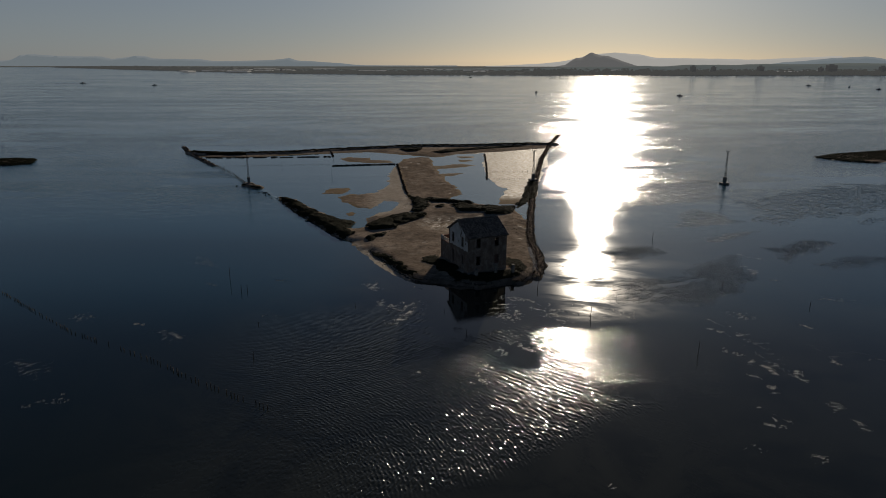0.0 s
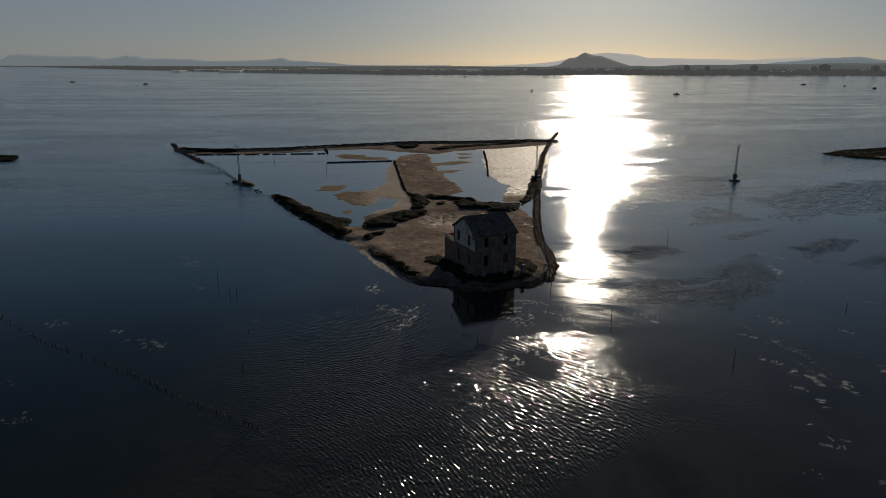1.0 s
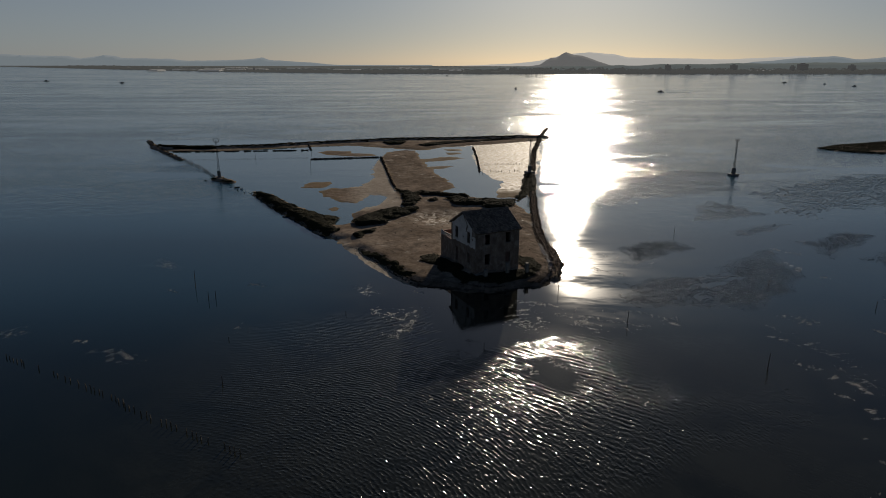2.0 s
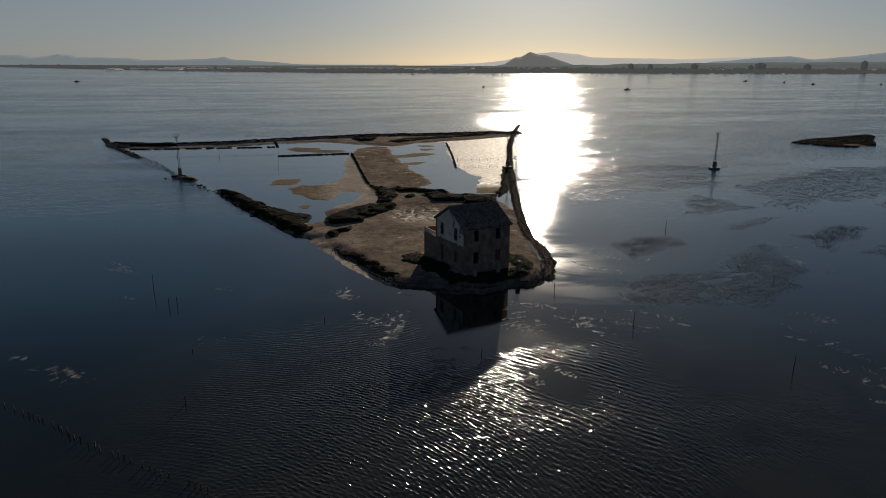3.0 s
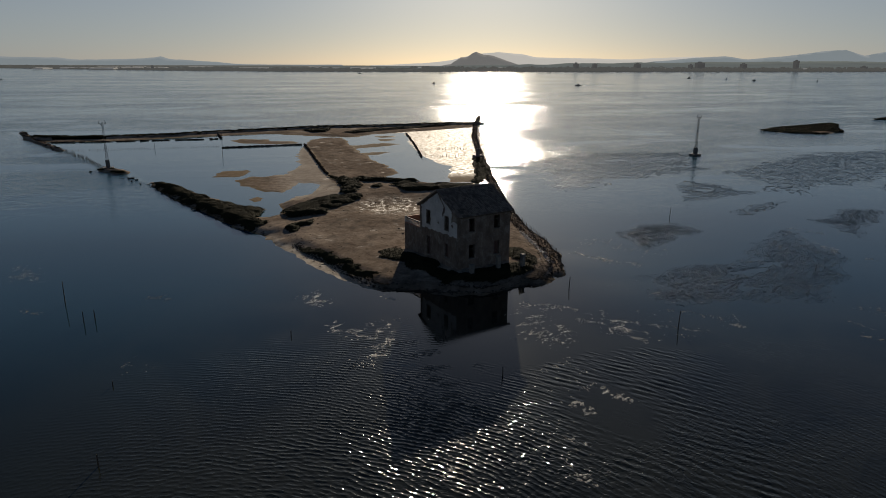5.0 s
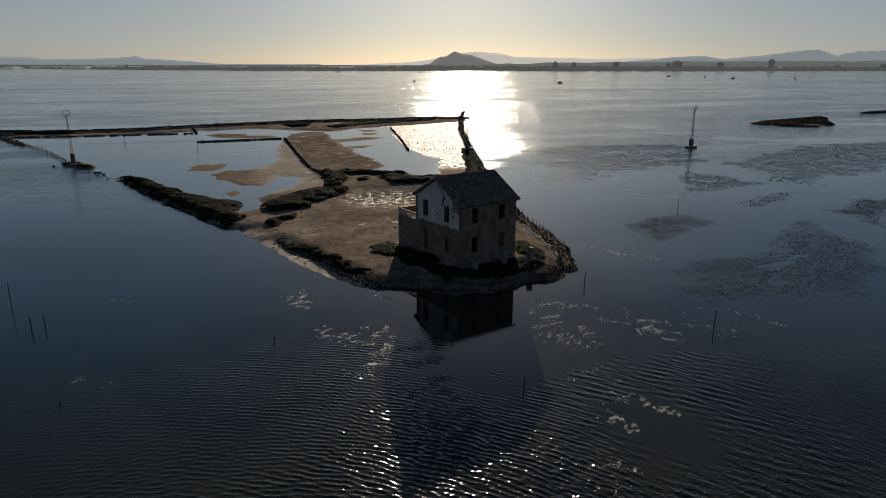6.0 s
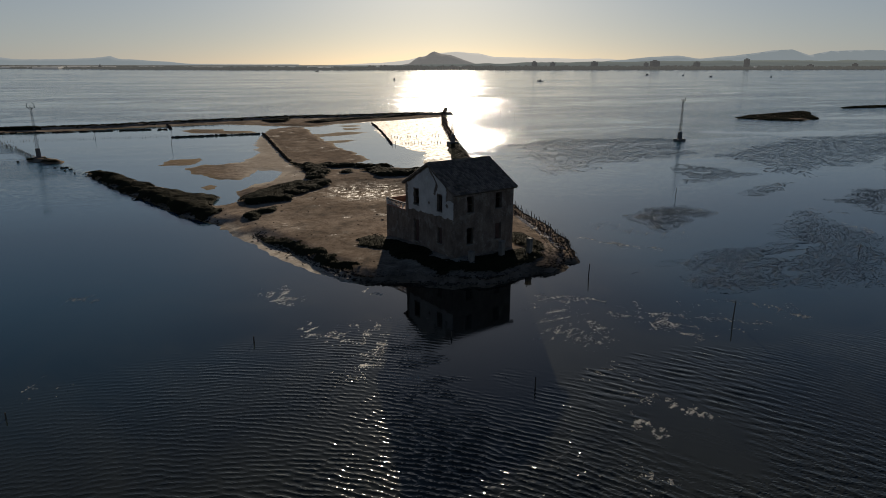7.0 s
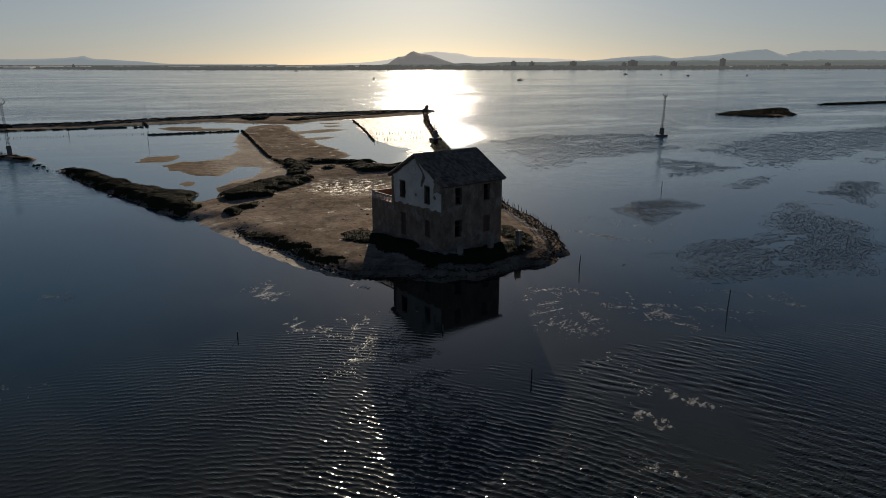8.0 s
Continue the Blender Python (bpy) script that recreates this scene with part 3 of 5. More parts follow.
def far_plain():
    shore = [(-4700, 4400), (-2368, 4050), (-1900, 3500), (-1393, 2980), (-1000, 2580), (-667, 2260), (-400, 2060), (-142, 1930), (120, 1890), (369, 1870), (650, 1890),
             (895, 1900), (1363, 1940), (1900, 1960), (2600, 2020), (4700, 2300)]
    bm = bmesh.new()
    front, low, back = [], [], []
    for i, ((x0, y0), (x1, y1)) in enumerate(zip(shore, shore[1:])):
        for k in range(12):
            f = k / 12
            x, y = x0 + (x1 - x0) * f, y0 + (y1 - y0) * f + 24 * noise.noise((x0 * 0.01 + k, 3, i))
            low.append(bm.verts.new((x, y, -1)))
            front.append(bm.verts.new((x, y + 3, 1.2)))
            back.append(bm.verts.new((x * 1.02, 4930, 1.5)))
    for i in range(len(front) - 1):
        bm.faces.new((low[i], low[i + 1], front[i + 1], front[i]))
        bm.faces.new((front[i], front[i + 1], back[i + 1], back[i]))
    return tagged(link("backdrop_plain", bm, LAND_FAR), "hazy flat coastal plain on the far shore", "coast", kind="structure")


def ridge(name, y, knots, mat, label, rough=6.0, depth=160):
    """A mountain chain: heights along x between knots, with slopes to both sides."""
    xs = np.linspace(knots[0][0], knots[-1][0], int((knots[-1][0] - knots[0][0]) / 12) + 2)
    hs = np.interp(xs, [k[0] for k in knots], [k[1] for k in knots])
    verts, faces = [], []
    for i, (x, h) in enumerate(zip(xs, hs)):
        hh = max(1.0, h + (float(fbm(np.array(x * 0.012), np.array(y * 0.1), 5)) - 0.5) * rough * min(1, h / 20))
        for k, f in enumerate((1.0, 0.62, 0.3, 0.0)):
            jag = (float(vnoise(np.array(x * 0.03), np.array(k * 7.7))) - 0.5) * 30 * (k in (1, 2))
            verts.append((x, y - depth * (1 - f) + jag, hh * f + 0.5))
        verts.append((x, y + 40, 0.5))
    for i in range(len(xs) - 1):
        for k in range(3):
            a = i * 5 + k
            faces.append((a, a + 1, a + 6, a + 5))
        a = i * 5
        faces.append((a, a + 5, a + 9, a + 4))
    return tagged(from_arrays(name, verts, faces, mat, smooth=True), label, "mountains", kind="structure")


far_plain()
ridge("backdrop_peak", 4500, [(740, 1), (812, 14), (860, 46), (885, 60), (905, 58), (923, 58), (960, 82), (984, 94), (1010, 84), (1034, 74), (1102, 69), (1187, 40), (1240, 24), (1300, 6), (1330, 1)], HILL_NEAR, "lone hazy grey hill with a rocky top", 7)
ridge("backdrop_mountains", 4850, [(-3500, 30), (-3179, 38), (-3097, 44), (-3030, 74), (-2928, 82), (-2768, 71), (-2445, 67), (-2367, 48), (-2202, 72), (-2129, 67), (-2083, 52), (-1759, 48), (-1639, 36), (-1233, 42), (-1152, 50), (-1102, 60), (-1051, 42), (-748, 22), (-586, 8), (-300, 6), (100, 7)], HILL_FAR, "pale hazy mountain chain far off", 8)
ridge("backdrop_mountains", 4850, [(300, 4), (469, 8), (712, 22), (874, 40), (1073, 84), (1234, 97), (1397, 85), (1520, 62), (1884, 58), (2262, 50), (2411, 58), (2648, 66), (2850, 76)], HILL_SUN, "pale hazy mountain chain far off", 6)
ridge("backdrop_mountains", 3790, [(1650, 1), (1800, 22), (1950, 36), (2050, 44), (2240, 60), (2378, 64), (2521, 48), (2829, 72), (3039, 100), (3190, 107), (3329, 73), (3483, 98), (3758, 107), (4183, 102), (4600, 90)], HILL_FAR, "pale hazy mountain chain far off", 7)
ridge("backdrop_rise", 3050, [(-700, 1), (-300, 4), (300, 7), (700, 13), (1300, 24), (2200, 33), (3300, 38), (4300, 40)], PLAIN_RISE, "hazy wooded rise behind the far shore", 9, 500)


def tower_block(x, y, w, h, label):
    base = anchor("apartment_tower", x, y, 1.0, 10)
    tagged(base, label, "building", group="towers on the far shore")
    # wall, roof and window bands emit a little, as haze before them
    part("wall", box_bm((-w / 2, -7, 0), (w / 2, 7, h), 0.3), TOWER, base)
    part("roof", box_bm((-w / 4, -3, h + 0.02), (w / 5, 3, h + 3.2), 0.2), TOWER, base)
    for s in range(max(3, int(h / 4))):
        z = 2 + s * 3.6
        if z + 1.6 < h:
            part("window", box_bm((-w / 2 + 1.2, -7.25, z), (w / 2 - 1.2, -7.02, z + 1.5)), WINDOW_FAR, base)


# unlit window bands: their emission is only distance haze
WINDOW_FAR = make_haze_glow("far_window_band", (0.05, 0.05, 0.055), (0.1, 0.096, 0.092), 0.5)
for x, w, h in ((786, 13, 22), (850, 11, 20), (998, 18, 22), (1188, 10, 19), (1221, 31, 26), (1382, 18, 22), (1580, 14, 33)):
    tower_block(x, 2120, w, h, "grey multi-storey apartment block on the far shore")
for x, y, w, h in ((-560, 2330, 9, 9), (1900, 2180, 22, 14), (2120, 2200, 16, 18)):
    tower_block(x, y, w, h, "small grey block on the far shore")


def far_trees():
    """Low tree belts and sheds along the far shore."""
    verts, faces = [], []
    rng = np.random.default_rng(3)
    for i in range(4200):
        x = rng.uniform(-2300, 3300)
        y = np.interp(x, [-2368, -1393, -667, -142, 369, 1900, 2700], [4050, 2980, 2260, 1930, 1870, 1960, 2040]) + 15 + 900 * rng.random() ** 2.5
        w, h = rng.uniform(4, 16), rng.uniform(2.5, 5 + 5.5 * (x > 300))
        b = len(verts)
        for k in range(6):
            a = k * math.pi / 3 + rng.uniform(-0.3, 0.3)
            verts.append((x + w * math.cos(a), y + w * 0.6 * math.sin(a), 1.0))
            verts.append((x + w * 0.62 * math.cos(a), y + w * 0.4 * math.sin(a), 1.0 + h * rng.uniform(0.6, 1.0)))
        verts.append((x, y, 1.0 + h * 1.1))
        for k in range(6):
            j = (k + 1) % 6
            faces.append((b + 2 * k, b + 2 * j, b + 2 * j + 1, b + 2 * k + 1))
            faces.append((b + 2 * k + 1, b + 2 * j + 1, b + 12))
    # tree belt emits a little in place of haze
    ob = from_arrays("far_trees", verts, faces, make_haze_glow("far_tree_belt", (0.04, 0.042, 0.032), (0.13, 0.124, 0.115), 0.6))
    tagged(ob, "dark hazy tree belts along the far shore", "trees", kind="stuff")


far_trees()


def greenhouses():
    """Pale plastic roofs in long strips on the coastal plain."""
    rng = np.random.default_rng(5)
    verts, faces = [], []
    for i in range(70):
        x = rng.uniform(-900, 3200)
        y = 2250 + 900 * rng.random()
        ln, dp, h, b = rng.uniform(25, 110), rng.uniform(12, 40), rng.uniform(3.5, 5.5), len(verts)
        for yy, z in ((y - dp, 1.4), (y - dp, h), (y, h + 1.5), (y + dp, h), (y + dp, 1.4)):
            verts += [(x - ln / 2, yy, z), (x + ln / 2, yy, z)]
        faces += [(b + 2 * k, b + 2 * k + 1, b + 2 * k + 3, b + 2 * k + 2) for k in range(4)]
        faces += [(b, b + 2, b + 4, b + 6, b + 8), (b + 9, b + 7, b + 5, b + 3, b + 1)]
    # greenhouse roofs emit a little in place of haze
    tagged(from_arrays("greenhouses", verts, faces, make_haze_glow("greenhouse_plastic", (0.3, 0.29, 0.27), (0.2, 0.19, 0.18), 0.5)),
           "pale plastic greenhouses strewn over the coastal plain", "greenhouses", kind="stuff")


greenhouses()

# ---- vegetation, stones ----


def sample_in(poly, per_m2, rng):
    xs, ys = [p[0] for p in poly], [p[1] for p in poly]
    area = (max(xs) - min(xs)) * (max(ys) - min(ys))
    n = int(area * per_m2)
    px, py = rng.uniform(min(xs), max(xs), n), rng.uniform(min(ys), max(ys), n)
    d = inside_distance(px + (fbm(px * 0.5, py * 0.5) - 0.5) * 1.6, py + (fbm(px * 0.5 + 9, py * 0.5) - 0.5) * 1.6, poly)
    k = d > 0
    return px[k], py[k], d[k]


def along(pts, spacing):
    """Points and headings along a line."""
    out = []
    for (x0, y0), (x1, y1) in zip(pts, pts[1:]):
        n = max(1, int(math.hypot(x1 - x0, y1 - y0) / spacing))
        for i in range(n):
            f = i / n
            out.append((x0 + (x1 - x0) * f, y0 + (y1 - y0) * f, math.atan2(y1 - y0, x1 - x0)))
    return out


def clumps(name, px, py, pz, size, label, rng, leaves=80, leaf=0.062, flat=0.37):
    """Bushes as cushions of many small leafy tufts over a dark core."""
    n = len(px)
    size = np.asarray(size) * rng.uniform(0.7, 1.3, n)
    verts, faces = [], []
    # cores
    ang = np.arange(7) * 2 * math.pi / 7
    rings = ((1.0, 0.0), (0.92, 0.42), (0.55, 0.78))
    core = []
    for rr, hh in rings:
        core.append(np.stack([rr * np.cos(ang), rr * np.sin(ang), np.full(7, hh)], -1))
    core = np.concatenate(core + [np.array([[0, 0, 0.9]])])
    cf = []
    for a in range(2):
        for i in range(7):
            j = (i + 1) % 7
            cf.append((a * 7 + i, a * 7 + j, a * 7 + 7 + j, a * 7 + 7 + i))
    cf += [(14 + i, 14 + (i + 1) % 7, 21, 21) for i in range(7)]
    jit = rng.uniform(0.8, 1.2, (n, 22, 3))
    sc = np.stack([size * 0.86, size * 0.86, size * flat * 0.86], -1)
    v = core[None] * jit * sc[:, None] + np.stack([px, py, pz - 0.08], -1)[:, None]
    verts = v.reshape(-1, 3)
    faces = [tuple(dict.fromkeys(b * 22 + i for i in q)) for b in range(n) for q in cf]
    # leafy tufts
    m = n * leaves
    owner = np.repeat(np.arange(n), leaves)
    az, el = rng.uniform(0, 2 * math.pi, m), np.arcsin(rng.uniform(0.02, 1, m))
    d = np.stack([np.cos(el) * np.cos(az), np.cos(el) * np.sin(az), np.sin(el)], -1)
    c = d * sc[owner] * rng.uniform(0.9, 1.05, (m, 1)) + np.stack([px, py, pz - 0.05], -1)[owner]
    up = d + rng.normal(0, 0.5, (m, 3))
    up /= np.linalg.norm(up, axis=1, keepdims=True)
    side = np.cross(up, rng.normal(0, 1, (m, 3)))
    side /= np.linalg.norm(side, axis=1, keepdims=True)
    ln = leaf * rng.uniform(0.6, 1.5, (m, 1))
    q = np.stack([c - side * ln * 0.5, c + side * ln * 0.5, c + up * ln * 0.85 + side * ln * 0.3, c + up * ln * 0.65 - side * ln * 0.45], 1).reshape(-1, 3)
    base = len(verts)
    faces += [(base + 4 * i, base + 4 * i + 1, base + 4 * i + 2, base + 4 * i + 3) for i in range(m)]
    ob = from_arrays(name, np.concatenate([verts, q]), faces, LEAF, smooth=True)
    return tagged(ob, label, "bushes", kind="stuff")


def bed(poly, size, per_m2, label, seed):
    """A low mat of saltbush: rounded lobes that run into one another, with leafy tufts all over."""
    rng = np.random.default_rng(seed)
    xs, ys = [p[0] for p in poly], [p[1] for p in poly]
    step = 0.24

    def lobes(px, py):
        # each lobe is a cushion round a scattered centre
        cell = 1.5 * size + 0.5
        best = np.full(np.shape(px), 9.0)
        ix, iy = np.floor(px / cell).astype(int), np.floor(py / cell).astype(int)
        for a in (-1, 0, 1):
            for b in (-1, 0, 1):
                jx, jy = GRID_NOISE[(ix + a + seed) % 256, (iy + b) % 256], GRID_NOISE[(iy + b + 77) % 256, (ix + a + seed * 3) % 256]
                best = np.minimum(best, np.hypot(px / cell - ix - a - jx, py / cell - iy - b - jy))
        return np.sqrt(np.clip(1 - (best / 1.05) ** 2, 0, 1))

    def cover(px, py):
        w = (fbm(px * 0.45 + seed, py * 0.45) - 0.5) * 2.6
        d = inside_distance(px + w, py + w * 0.7, poly)
        return d, 0.66 * size * np.sqrt(np.clip((d + 0.1) / 1.3, 0, 1)) * (0.2 + 0.8 * lobes(px, py)) * np.clip(0.2 + 1.6 * fbm(px * 0.22, py * 0.22 + seed), 0.4, 1.4)

    def height(px, py):
        d, h = cover(px, py)
        z = np.maximum(ground_height(px, py), 0) - 0.06 + h + (fbm(px * 2.6, py * 2.6, 3) - 0.5) * 0.16 * np.clip(h * 3, 0, 1) + rng.normal(0, 0.022, np.shape(px))
        return np.where(d > -0.05, z, -1.0)
    gx, gy = np.meshgrid(np.arange(min(xs) - 1, max(xs) + 1, step), np.arange(min(ys) - 1, max(ys) + 1, step), indexing='ij')
    gx, gy = gx + rng.uniform(-0.07, 0.07, gx.shape), gy + rng.uniform(-0.07, 0.07, gx.shape)
    gz = height(gx, gy)
    idx = np.arange(gx.size).reshape(gx.shape)
    quads = np.stack([idx[:-1, :-1], idx[1:, :-1], idx[1:, 1:], idx[:-1, 1:]], -1).reshape(-1, 4)
    zq = gz.ravel()
    quads = quads[(zq[quads] > -0.9).all(1)]
    verts = np.stack([gx.ravel(), gy.ravel(), zq], -1)
    used, inv = np.unique(quads, return_inverse=True)
    verts, quads = verts[used], inv.reshape(-1, 4)
    # tufts over the mat
    m = min(60000, int(len(quads) * 5))
    pick = rng.integers(0, len(quads), m)
    wgt = rng.dirichlet((1, 1, 1, 1), m)
    c = (verts[quads[pick]] * wgt[..., None]).sum(1)
    up = np.array([0, 0, 1.0]) + rng.normal(0, 0.75, (m, 3))
    up /= np.linalg.norm(up, axis=1, keepdims=True)
    side = np.cross(up, rng.normal(0, 1, (m, 3)))
    side /= np.linalg.norm(side, axis=1, keepdims=True)
    ln = 0.058 * rng.uniform(0.5, 1.5, (m, 1))
    q = np.stack([c - side * ln * 0.5, c + side * ln * 0.5, c + up * ln * 0.9 + side * ln * 0.3, c + up * ln * 0.7 - side * ln * 0.4], 1).reshape(-1, 3)
    base = len(verts)
    faces = np.concatenate([quads, base + np.arange(4 * m).reshape(-1, 4)])
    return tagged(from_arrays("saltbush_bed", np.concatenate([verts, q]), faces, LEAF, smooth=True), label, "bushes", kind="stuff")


def house_point(u, v):
    a = radians(HOUSE_TURN)
    return HOUSE_AT[0] + u * math.cos(a) - v * math.sin(a), HOUSE_AT[1] + u * math.sin(a) + v * math.cos(a)


BED_WEST = [(-49.2, 188.4), (-43.3, 176.6), (-37.9, 167.2), (-30.9, 155), (-25.8, 146.6), (-22.3, 142), (-20.5, 145.5), (-22, 150), (-22.8, 154), (-22.3, 157.5), (-26, 159.6), (-30, 164.6), (-35, 170.6), (-38, 175.5), (-42.4, 183.5)]
BED_MID = [(-19.3, 151.9), (-17.8, 156.2), (-14.9, 160.7), (-10.6, 164.9), (-4.4, 166.3), (-4.6, 162.4), (-7.4, 158.2), (-10.6, 153.3), (-10.1, 150.1), (-14.5, 148.2), (-17.3, 147.3)]
BED_SHORE = [(-17.9, 141.9), (-16.1, 143.6), (-13.4, 145.2), (-13.5, 142.1), (-15.6, 140.9), (-15.9, 138.1), (-17.2, 138.2)]
BED_SW = [(-15.1, 131.2), (-13, 130.3), (-10.6, 126.2), (-7.5, 120.9), (-4.6, 115.9), (-6.3, 114.8), (-7.7, 115.9), (-9.8, 120.5), (-12.1, 125.4), (-14.6, 128.9)]
BED_JUNCTION = [(-11.3, 194.5), (-8, 186.8), (-5.6, 183), (-2.8, 187), (2.3, 185.4), (8.6, 183), (8.9, 176), (4.2, 178), (-4.4, 180), (-3.6, 175.3), (-4.8, 169.2), (-6.1, 167.1), (-8.1, 167.4), (-8, 172.7), (-9.3, 183)]
BED_DOT = [(-2.4, 174.2), (-0.3, 176.3), (0.6, 173.4), (-1.1, 172)]
BED_EAST = [(1.8, 175.2), (5.5, 178.5), (9.5, 175), (14, 174.6), (15.7, 177), (19.9, 177), (19, 170), (16.5, 164), (11.1, 164.2), (11, 167.6), (6.6, 167.2), (3.9, 168.8)]
BED_DYKE = [(28, 213.9), (31.2, 219), (31, 206), (26.8, 188), (23.3, 179.9), (20.7, 174.8), (20.6, 180), (24, 192)]
bed(BED_WEST, 0.9, 1.6, "dark green saltbush covering a low earth bank", 1)
bed(BED_MID, 1.05, 1.1, "dark green saltbush mound on sandy flat", 2)
bed(BED_SHORE, 0.7, 1.6, "low dark saltbush clumps by the shore", 3)
bed(BED_SW, 0.65, 1.9, "row of low dark saltbush behind shore rocks", 4)
bed(BED_JUNCTION, 0.95, 1.1, "dark saltbush thicket where the banks meet", 5)
bed(BED_DOT, 0.7, 1.8, "single rounded saltbush cushion on wet sand", 6)
bed(BED_EAST, 0.95, 1.0, "dark green saltbush belt behind the house", 7)
bed(BED_DYKE, 0.6, 1.1, "dark scrub along the eastern dyke", 8)
bed([house_point(*p) for p in ((-0.5, 14.5), (-3.2, 13.8), (-4.6, 11.4), (-4.3, 7.5), (-4.1, 2.5), (-3.2, -2), (-0.8, -4.2), (2.1, -5.2), (6.5, -4.9), (9.5, -3.8), (9.5, -0.8), (-0.5, -0.6), (-0.6, 13))], 0.46, 4.0, "dark scrub growing round the foot of the ruined house", 9)
bed([house_point(*p) for p in ((8.8, -2.8), (11.2, -2.4), (13, 0.5), (13.8, 4.5), (12.2, 6.5), (10, 5), (8.8, 2))], 0.42, 2.6, "brown scrub beside the ruined house", 10)
rng = np.random.default_rng(11)
pts = [p for p in along(BANK_NORTH, 0.55)]
px = np.array([p[0] for p in pts for _ in range(2)]) + rng.normal(0, 0.5, 2 * len(pts))
py = np.array([p[1] for p in pts for _ in range(2)]) + rng.normal(0, 1.2, 2 * len(pts))
clumps("saltbush_bed", px, py, ground_height(px, py), 0.6 + 0.35 * vnoise(px * 0.1, py * 0.1), "dark saltbush hedge along the northern bank", rng, leaves=24, leaf=0.2)
bed([(-20, 296), (-16, 288), (-11, 290), (-9, 300), (-14, 303)], 1.1, 0.8, "dark saltbush clump on the northern flat", 12)
bed([(-6, 287), (0, 284), (12, 294), (28, 302), (40, 308), (30, 307), (8, 299)], 0.8, 0.5, "scattered saltbush below the northern bank", 13)
bed([(-112, 286), (-100, 277), (-92, 276), (-84, 277), (-86, 282), (-100, 283)], 0.7, 0.6, "dark scrub on the north-western corner", 14)
for poly, seed in ((ISLE_EAST, 15), (ISLE_FAR, 16), (ISLE_WEST, 17)):
    rng = np.random.default_rng(seed)
    px, py, d = sample_in(poly, 3.0, rng)
    gap = (np.hypot(px - 176, (py - 262) * 2) > 6) & (d > -0.1)
    clumps("saltbush_bed", px[gap], py[gap], np.full(gap.sum(), 0.25), np.full(gap.sum(), 0.95), "dark green saltbush covering a low islet", rng, leaves=12, leaf=0.16)
clumps("saltbush_bed", np.array([-63.5, -62.4, -61, -59.8, -58.8, -64.5, -60.4]), np.array([210.5, 208.5, 207, 205.2, 203.4, 208, 204.2]), np.full(7, 0.45), np.full(7, 1.0), "dark scrub on the mound of the pole", np.random.default_rng(18))

ICO = bmesh.new()
bmesh.ops.create_icosphere(ICO, subdivisions=1, radius=1.0)
ICO_V = np.array([v.co for v in ICO.verts])
ICO_F = [tuple(v.index for v in f.verts) for f in ICO.faces]
ICO.free()


def rocks(name, px, py, pz, size, label, seed, mat=None):
    rng = np.random.default_rng(seed)
    n = len(px)
    k = len(ICO_V)
    s = np.asarray(size)[:, None] * rng.uniform(0.6, 1.3, (n, 3)) * np.array([1.1, 1.1, 0.55])
    v = ICO_V[None] * rng.uniform(0.75, 1.2, (n, k, 1)) * s[:, None] + np.stack([px, py, pz], -1)[:, None]
    faces = [tuple(b * k + i for i in f) for b in range(n) for f in ICO_F]
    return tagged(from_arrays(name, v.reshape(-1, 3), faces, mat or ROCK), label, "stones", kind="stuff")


def rock_line(line, spacing, spread, size, label, seed, lift=0.0, mat=None):
    rng = np.random.default_rng(seed)
    p = along(line, spacing)
    px = np.array([q[0] for q in p]) + rng.normal(0, spread, len(p))
    py = np.array([q[1] for q in p]) + rng.normal(0, spread, len(p))
    pz = np.maximum(ground_height(px, py), -0.05) + lift
    return rocks("shore_rocks", px, py, pz, size * rng.uniform(0.5, 1.3, len(p)), label, seed, mat)


SW_ROCKS = [(-15.6, 132.8), (-13, 127.3), (-10.6, 122.8), (-7.6, 116.8), (-5.6, 113.4), (-3.4, 111.6), (-1, 110.9), (2.1, 110.2), (5.7, 109.5), (8.8, 109.4), (11.7, 110.4), (14.3, 112), (16.6, 113.8)]
for k, (sp, sd) in enumerate(((0.03, 0.3), (0.06, 0.6))):
    rock_line(SW_ROCKS, sp, sd, 0.1, "dark rubble stones along the house shore", 30 + k)
rock_line([(-4.6, 113.6), (-2.6, 112.6), (0, 112), (3, 111.6), (6, 111), (9, 110.8), (11.5, 111.8), (14, 113.6), (16.4, 116), (17.6, 119)], 0.02, 0.7, 0.062, "brown rubble strewn over the southern tip", 39, 0.0, RUBBLE)
rock_line([(13.5, 112.2), (15.6, 115), (17.4, 118.5), (18.2, 123), (18.6, 128)], 0.02, 0.7, 0.065, "brown rubble heaped inside the dyke", 48, 0.0, RUBBLE)
rock_line([(-48.8, 187.4), (-42.5, 175.6), (-37.4, 166.2), (-30, 154), (-25, 146.2), (-21, 140.4)], 0.3, 0.45, 0.22, "small dark stones along the western bank", 33)
rock_line(DYKE_EAST, 0.1, 0.35, 0.12, "dark stones heaped on the narrow eastern dyke", 38, 0.0)
for side, seed in ((-1, 34), (1, 35)):
    off = [(x + side * 0.75, y) for x, y in DYKE_EAST]
    rock_line(off, 0.1, 0.2, 0.12, "stones facing the narrow eastern dyke", seed, 0.02)
rock_line(DYKE_NW, 0.5, 0.6, 0.3, "stones of the north-western dyke", 36, 0.1)
rocks("shore_rocks", np.array([-54.3, -52.7, -56.4, -53.4, -50.6, -54.9, -66.6]), np.array([195.9, 193.4, 196.2, 192, 188.1, 195.3, 207]), np.full(7, 0.1), np.array([0.5, 0.35, 0.25, 0.3, 0.25, 0.35, 0.4]), "few dark stones standing in the shallows", 37)

# ---- seagrass and scum on the water ----


